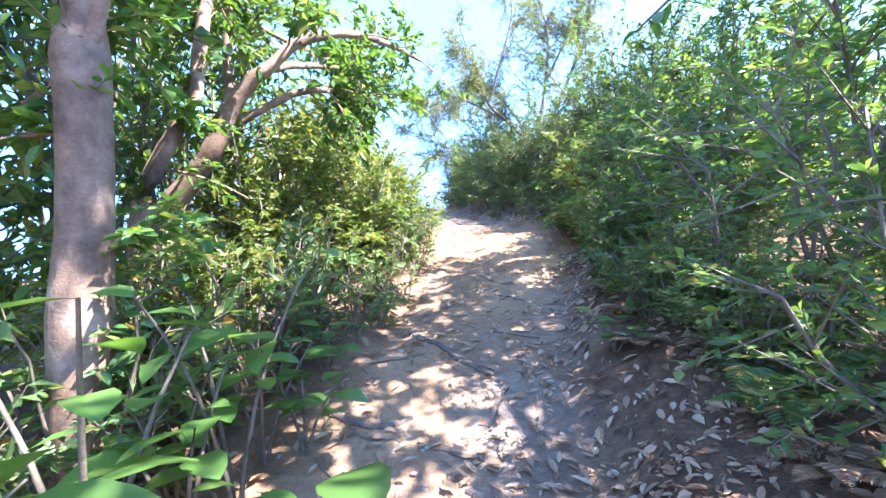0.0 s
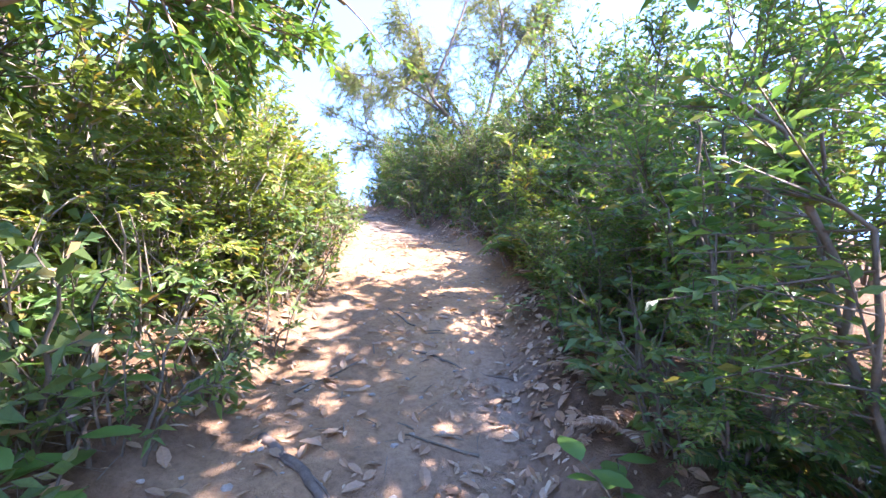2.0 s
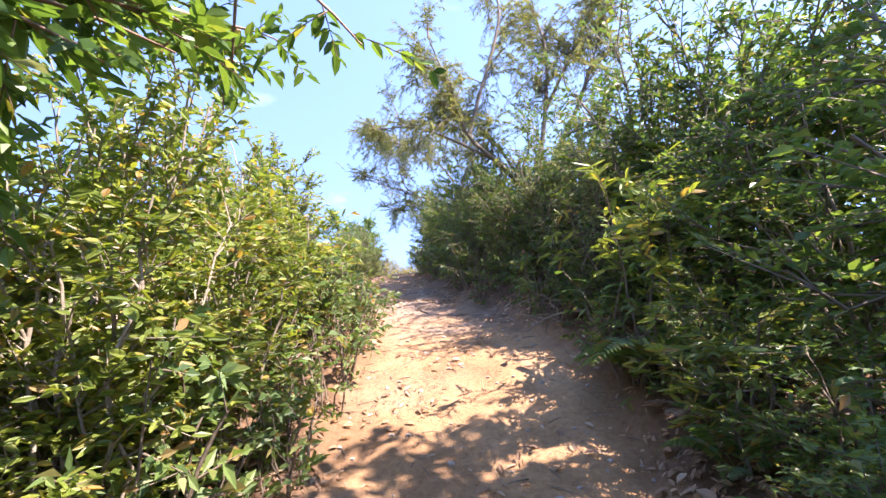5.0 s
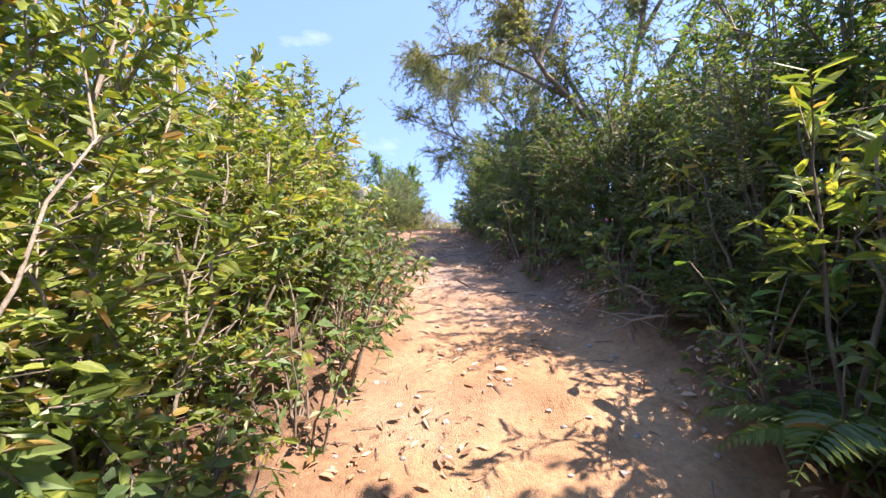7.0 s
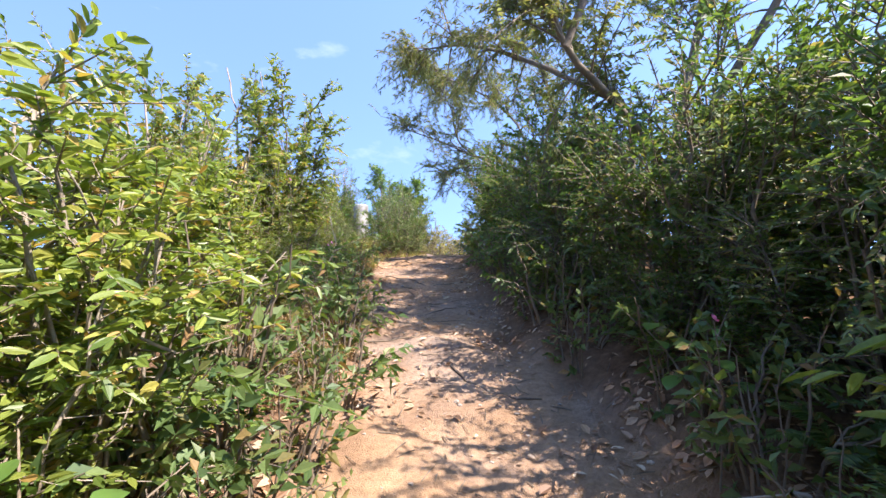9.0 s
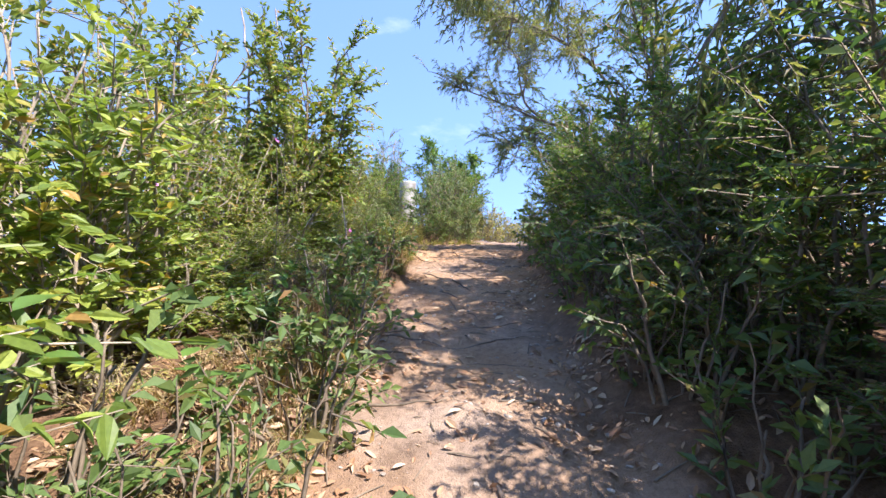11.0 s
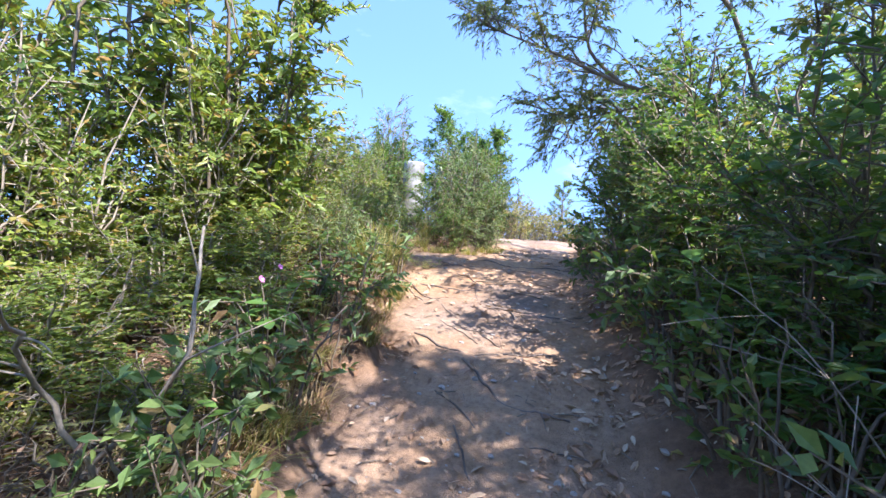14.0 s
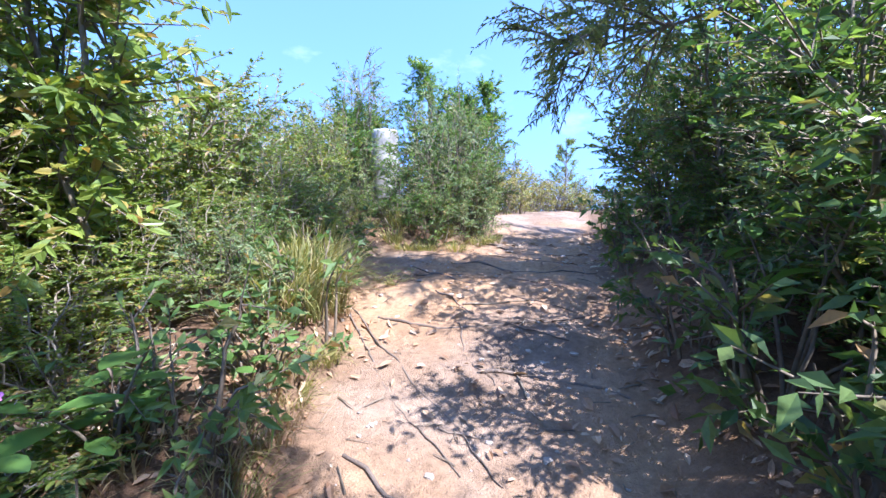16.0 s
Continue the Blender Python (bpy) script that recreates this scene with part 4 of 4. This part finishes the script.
GRASS = Stock([make_grass("grass_clump", "tuft of long green grass on the bank", M_GRASS, 150, 0.5, 0.16) for _ in range(3)], 0.75, 0.65)
STRAW = Stock([make_grass("dry_grass_clump", "tuft of dry straw grass at the trail edge", M_STRAW, 110, 0.36, 0.15) for _ in range(3)], 0.9, 0.8)
row(GRASS, 9.4, 15.2, 0.2, LEFT, 0.16, 0.7, 0.8, 0.12, -1)
row(STRAW, 8.6, 15.2, 0.22, LEFT, 0.3, 0.9, 0.9, 0.22, -1)
row(STRAW, 8.6, 10.6, 0.12, LEFT, 0.6, 0.9, 0.8, 0.4, -1)
row(GRASS, 8.6, 10.6, 0.2, LEFT, 0.6, 0.6, 0.6, 0.35, -1)
row(STRAW, 4.0, 9.0, 0.45, LEFT, 0.2, 0.55, 0.6, 0.15, -1)
row(GRASS, 13.4, 14.6, 0.12, LEFT, 0.3, 1.25, 1.2, 0.15, -1)
row(STRAW, 20.0, 24.0, 0.25, LEFT, 0.2, 1.3, 1.2, 0.3, -1)
spots(GRASS, [(-2.3, 15.85, 0.8, 0.8), (-2.05, 15.85, 0.8, 0.8), (-1.75, 16.0, 0.8, 0.8), (-1.55, 16.3, 0.8, 0.8), (-1.5, 16.7, 0.8, 0.8), (-2.5, 15.95, 0.9, 1.0), (-2.9, 16.1, 0.9, 1.0), (-2.0, 16.35, 0.8, 1.0), (-1.75, 16.8, 0.8, 0.9), (-2.15, 14.05, 1.1, 1.1), (-2.3, 14.2, 1.1, 1.2), (-2.05, 13.9, 1.0, 1.0), (-3.3, 16.0, 1.0, 1.1), (-2.6, 16.3, 1.0, 1.3), (-3.6, 15.5, 1.0, 1.2)])

# ---- roots across the trail ----
ROOTS = [[(-2.14, 14.3), (-1.37, 13.53), (-0.94, 13.2), (-0.7, 12.9)], [(-1.9, 15.1), (-1.17, 14.71), (-0.45, 14.4)], [(-1.75, 14.1), (-1.19, 14.01), (-0.4, 14.35)],
         [(-0.85, 10.78), (-0.33, 10.83), (0.1, 11.05)], [(-0.95, 10.45), (-0.36, 10.6), (0.2, 10.7)], [(-0.7, 12.05), (-0.51, 11.66), (-0.3, 11.45)],
         [(-1.93, 14.04), (-1.33, 13.39), (-0.8, 12.95)], [(-0.85, 12.62), (-0.44, 12.28), (-0.1, 12.22)], [(-1.0, 13.18), (-0.69, 13.21), (-0.4, 13.32)],
         [(-0.35, 2.82), (0.03, 2.75), (0.36, 2.62)], [(-0.05, 3.84), (0.26, 3.56), (0.5, 3.33)], [(0.62, 4.84), (0.96, 4.64), (1.2, 4.45)],
         [(-1.6, 15.4), (-1.0, 15.15), (-0.3, 15.2)], [(-2.2, 15.6), (-1.5, 15.7), (-0.6, 15.6)], [(-1.5, 14.6), (-1.1, 14.3), (-0.5, 14.0)], [(-1.8, 14.9), (-1.2, 14.95), (-0.5, 14.75)],
         [(-1.2, 14.2), (-1.0, 13.8), (-0.75, 13.5)], [(-0.9, 12.3), (-0.5, 12.0), (0.0, 11.95)], [(-1.0, 11.3), (-0.5, 11.25), (0.1, 11.5)], [(-0.9, 13.6), (-0.5, 13.7), (-0.2, 13.6)], [(-1.5, 16.3), (-1.0, 16.0), (-0.5, 16.1)], [(-1.3, 12.9), (-0.9, 12.75), (-0.3, 12.9)], [(0.2, 9.6), (0.5, 9.3), (0.95, 9.2)]]
for pts in ROOTS:
    ln = smooth_line([(x, y, 0) for x, y in pts], 22)
    ln[:, :2] += np.cumsum(rng.normal(0, 0.007, (22, 2)), 0)
    r = rng.uniform(0.004, 0.011) * np.linspace(1.1, 0.5, 22) * rng.uniform(0.8, 1.2, 22)
    ln[:, 2] = ground_z(ln[:, 0], ln[:, 1]) + r * 0.25 + 0.006 * np.sin(np.linspace(0, 9, 22))
    v, f = tubes(ln[None], r[None], 7)
    tagged(new("tree_root", build_mesh("tree_root", v, f, M_ROOT, True)), "thin dark tree root exposed across the trail", "root", "trail roots")

for pts in [[(-0.1, 3.95), (0.26, 3.56), (0.55, 3.28)], [(-0.5, 3.0), (-0.2, 2.92), (0.05, 2.98)], [(0.3, 2.45), (0.6, 2.3), (0.82, 2.35)]]:
    ln = smooth_line([(x, y, 0) for x, y in pts], 22)
    ln[:, :2] += np.cumsum(rng.normal(0, 0.006, (22, 2)), 0)
    r = 0.021 * np.linspace(1.15, 0.7, 22) * rng.uniform(0.85, 1.15, 22)
    ln[:, 2] = ground_z(ln[:, 0], ln[:, 1]) + r * 0.2 - 0.012 * np.linspace(-1, 1, 22) ** 4
    v, f = tubes(ln[None], r[None], 9)
    tagged(new("tree_root", build_mesh("tree_root", v, f, M_ROOT, True)), "thick worn tree root half buried in the trail", "root", "trail roots")
for x, y, a, ln in [(0.15, 2.2, 0.4, 0.5), (-0.35, 2.55, 2.4, 0.35), (0.5, 3.0, 1.2, 0.4), (-0.2, 3.5, 0.2, 0.45), (0.7, 3.9, 2.7, 0.4), (0.1, 4.5, 0.9, 0.5), (0.55, 5.3, 2.2, 0.35), (-0.4, 10.0, 0.5, 0.4), (-0.7, 13.6, 1.9, 0.35), (-1.0, 14.5, 0.3, 0.5)]:
    t = np.linspace(-0.5, 0.5, 9)
    px, py = x + np.cos(a) * ln * t + 0.03 * t * t, y + np.sin(a) * ln * t + rng.normal(0, 0.006, 9)
    r = np.linspace(0.008, 0.004, 9)
    v, f = tubes(np.stack([px, py, ground_z(px, py) + r], -1)[None], r[None], 6)
    tagged(new("fallen_stick", build_mesh("fallen_stick", v, f, M_TWIG, True)), "short broken brown stick lying on the trail", "stick", "fallen sticks")

# ---- dead stems and fallen branches ----
STEMS = [([(-1.9, 9.9, 0.3), (-1.7, 9.6, 0.9), (-1.35, 9.3, 1.5)], 0.012), ([(-3.6, 12.2, 0.2), (-3.5, 12.3, 1.8), (-3.9, 12.5, 3.2)], 0.022),
         ([(-3.1, 12.4, 0.2), (-2.9, 12.3, 1.6), (-3.1, 12.2, 3.0)], 0.014), ([(-1.5, 10.9, 0.05), (-1.55, 10.7, 0.6), (-1.25, 10.5, 0.95)], 0.01),
         ([(-1.7, 10.9, 0.05), (-1.35, 11.0, 0.55), (-1.5, 11.2, 0.95)], 0.011), ([(-0.9, 3.9, 0.05), (-0.75, 4.0, 0.6), (-0.6, 3.7, 1.0)], 0.008),
         ([(-1.0, 4.3, 0.05), (-0.55, 4.2, 0.3), (-0.35, 4.0, 0.42)], 0.008), ([(1.7, 7.8, 0.02), (1.62, 7.85, 0.22), (1.5, 7.75, 0.42)], 0.013),
         ([(2.1, 7.9, 0.0), (1.98, 7.9, 0.3), (2.1, 7.8, 0.55)], 0.014), ([(1.9, 7.6, 0.1), (1.6, 7.7, 0.16), (1.35, 7.8, 0.1)], 0.012),
         ([(0.9, 11.4, 0.0), (0.55, 11.55, 0.6), (0.25, 11.7, 1.0)], 0.0035),
         ([(0.85, 11.0, 0.0), (0.6, 11.1, 0.4), (0.3, 11.25, 0.75)], 0.0035)]
for pts, r in STEMS:
    ln = smooth_line([(x, y, float(ground_z(x, y)) + z - 0.03) for x, y, z in pts], 12)
    ln[1:-1] += rng.normal(0, r * 0.7, ln[1:-1].shape)
    side = []
    for k in range(4):
        p, tan = at_line(ln[None], np.array([0]), np.array([rng.uniform(0.4, 0.9)]))
        d = unit(tan + rng.normal(0, 0.8, (1, 3)))
        side.append(bezier(p, p + d * 0.15, p + d * rng.uniform(0.2, 0.4) - UP * 0.03, 12)[0])
    v, f = tubes(np.array([ln] + side), np.concatenate([np.linspace(r, r * 0.5, 12)[None], np.linspace(r * 0.4, 0.0015, 12)[None].repeat(4, 0)]), 5)
    tagged(new("dead_sapling", build_mesh("dead_sapling", v, f, M_PALE, True)), "bare pale dead sapling standing in the undergrowth", "sapling", "dead saplings")

# ---- pink flowers ----
bm = bmesh.new()
rim = [(0, 0), (0.35, 0.32), (0.75, 0.42), (1.0, 0.2), (1.02, -0.2), (0.75, -0.42), (0.35, -0.32)]
bm.faces.new([bm.verts.new((x, y, 0.25 * x * x + 0.1 * abs(y))) for x, y in rim])
PETAL = bpy.data.meshes.new("petal")
bm.to_mesh(PETAL)
bm.free()
PETAL.materials.append(M_PETAL)
for x, y, z in [(-1.62, 10.45, 4.15), (-1.98, 12.2, 3.55), (-1.72, 11.75, 3.55), (-1.82, 12.75, 3.22), (1.5, 8.2, 2.98), (-1.9, 9.75, 3.73), (-1.9, 12.85, 3.2)]:
    g = float(ground_z(x, y))
    thing = tagged(new("flowering_plant"), "thin upright plant with a small pink flower", "flower", "pink flowers")
    v, f = tubes(bezier(np.array([[0, 0, -0.03]]), np.array([[0.05, 0.02, (z - g) * 0.6]]), np.array([[0, 0, z - g]]), 6), np.linspace(0.005, 0.0025, 6)[None], 5)
    part("stem", build_mesh("stem", v, f, M_TWIG, True), thing)
    for k in range(5):
        ob = part("petal", PETAL, thing)
        ob.matrix_basis = pose(0, 0, z - g, 55, 0, 90) @ pose(0, 0, 0, 0, -12, k * 72) @ Matrix.Diagonal((0.021, 0.021, 0.021, 1))
    for k in range(6):
        ob = part("leaf", LEAVES[k % 3], thing)
        ob.matrix_basis = pose(0, 0, (z - g) * (0.5 + 0.08 * k), 20, 0, k * 137) @ Matrix.Diagonal((0.06, 0.07, 0.06, 1))
    thing.matrix_basis = pose(x, y, g)


# ---- fallen leaves, litter and pebbles ----
def on_ground(count, y0, y1, left_more, right_more):
    y = rng.uniform(y0, y1, count)
    a, b = along(LEFT, y) - left_more, along(RIGHT, y) + right_more
    x = a + (b - a) * rng.uniform(0, 1, count)
    return x, y


def lying(x, y, size, thin, lift):
    n = len(x)
    z = ground_z(x, y)
    slope = np.stack([(ground_z(x - 0.03, y) - ground_z(x + 0.03, y)) / 0.06, (ground_z(x, y - 0.03) - ground_z(x, y + 0.03)) / 0.06, np.ones(n)], -1)
    a = rng.uniform(0, 6.28, n)
    d = np.stack([np.cos(a), np.sin(a), 0 * a], -1)
    d[:, 2] = -(d[:, 0] * slope[:, 0] + d[:, 1] * slope[:, 1]) * -1 * -1
    nrm = slope + rng.normal(0, 0.28, (n, 3))
    return blades(np.stack([x, y, z + lift], -1), d + rng.normal(0, 0.14, (n, 3)), nrm, size, size * thin, fold=0.22, droop=0.0)


x, y = on_ground(52000, 1.2, 17.5, 1.1, 1.3)
far = off_trail(x, y)
patchy = value_noise(x, y, 0.45, 21)
keep = rng.uniform(0, 1, len(x)) < np.clip(0.4 + far * 1.2 + 0.4 * np.exp(-((y - 12) / 3) ** 2) + 0.6 * np.exp(-((y - 2.6) / 1.8) ** 2), 0.2, 0.85) * np.clip((patchy - 0.25) * 2.2, 0.05, 1)
x, y = x[keep], y[keep]
lv, lf = lying(x, y, 0.022 + 0.065 * rng.uniform(0, 1, len(x)) ** 1.6, rng.uniform(0.25, 0.6, len(x)), rng.uniform(0.003, 0.02, len(x)))
tagged(new("leaf_litter", build_mesh("leaf_litter", lv, lf, M_DEAD)), "scattered dry brown leaf litter on the trail and banks", "leaf litter", kind="stuff")
for _ in range(260):
    x, y = on_ground(1, 1.3, 5.6, 0.4, 0.3)
    lv, lf = lying(x, y, rng.uniform(0.06, 0.12, 1), rng.uniform(0.35, 0.55, 1), np.array([0.012]))
    c = np.array([x[0], y[0], float(ground_z(x[0], y[0]))])
    ob = tagged(new("fallen_leaf", build_mesh("fallen_leaf", lv - c, lf, M_DEAD)), "curled dry brown fallen leaf on the trail", "leaf", "fallen leaves")
    ob.matrix_basis = pose(*c)
x, y = on_ground(900, 1.2, 17, 0.6, 0.6)
a = rng.uniform(0, 6.28, len(x))
h = rng.uniform(0.03, 0.14, (len(x), 1))
p = np.stack([x, y, ground_z(x, y) + 0.006], -1)
q = p + np.stack([np.cos(a), np.sin(a), 0 * a], -1) * h
q[:, 2] = ground_z(q[:, 0], q[:, 1]) + 0.008
v, f = tubes(np.stack([p, (p + q) / 2 + UP * 0.004, q], 1), np.array([[0.003, 0.0028, 0.0015]]) * rng.uniform(0.6, 1.6, (len(x), 1)), 4)
tagged(new("twig_litter", build_mesh("twig_litter", v, f, M_TWIG)), "small broken twigs strewn over the trail", "twigs", kind="stuff")
bm = bmesh.new()
bmesh.ops.create_icosphere(bm, subdivisions=1, radius=1)
ball = np.array([w.co[:] for w in bm.verts])
tri = np.array([[w.index for w in face.verts] for face in bm.faces])
bm.free()
x, y = on_ground(1500, 1.2, 17, 0.1, 0.1)
s = 0.004 + 0.022 * rng.uniform(0, 1, len(x)) ** 4
v = ball[None] * rng.uniform(0.6, 1.3, (len(x), 12, 1)) * (s[:, None] * np.array([1, 0.85, 0.55]))[:, None] + np.stack([x, y, ground_z(x, y) + s * 0.15], -1)[:, None]
tagged(new("pebbles", build_mesh("pebbles", v, (tri[None] + (np.arange(len(x)) * 12)[:, None, None]).reshape(-1, 3), M_STONE)), "small pale pebbles and clods on the trail", "pebbles", kind="stuff")

# ---- concrete post ----
post = tagged(new("concrete_post"), "round weathered white concrete survey post among shrubs", "post")
profile = [(0.212, 0.0), (0.212, 1.33), (0.204, 1.37), (0.185, 1.38)]
bm = bmesh.new()
rings = [[bm.verts.new((r * math.cos(a), r * math.sin(a), z)) for a in np.linspace(0, 2 * np.pi, 33)[:-1]] for r, z in profile]
for lo, hi in zip(rings, rings[1:]):
    for i in range(32):
        bm.faces.new((lo[i], lo[(i + 1) % 32], hi[(i + 1) % 32], hi[i])).smooth = True
bm.faces.new(rings[-1])
me = bpy.data.meshes.new("shaft")
bm.to_mesh(me)
bm.free()
me.materials.append(M_CONCRETE)
part("shaft", me, post)
post.matrix_basis = place(-3.54, 17.9, sink=0.05)
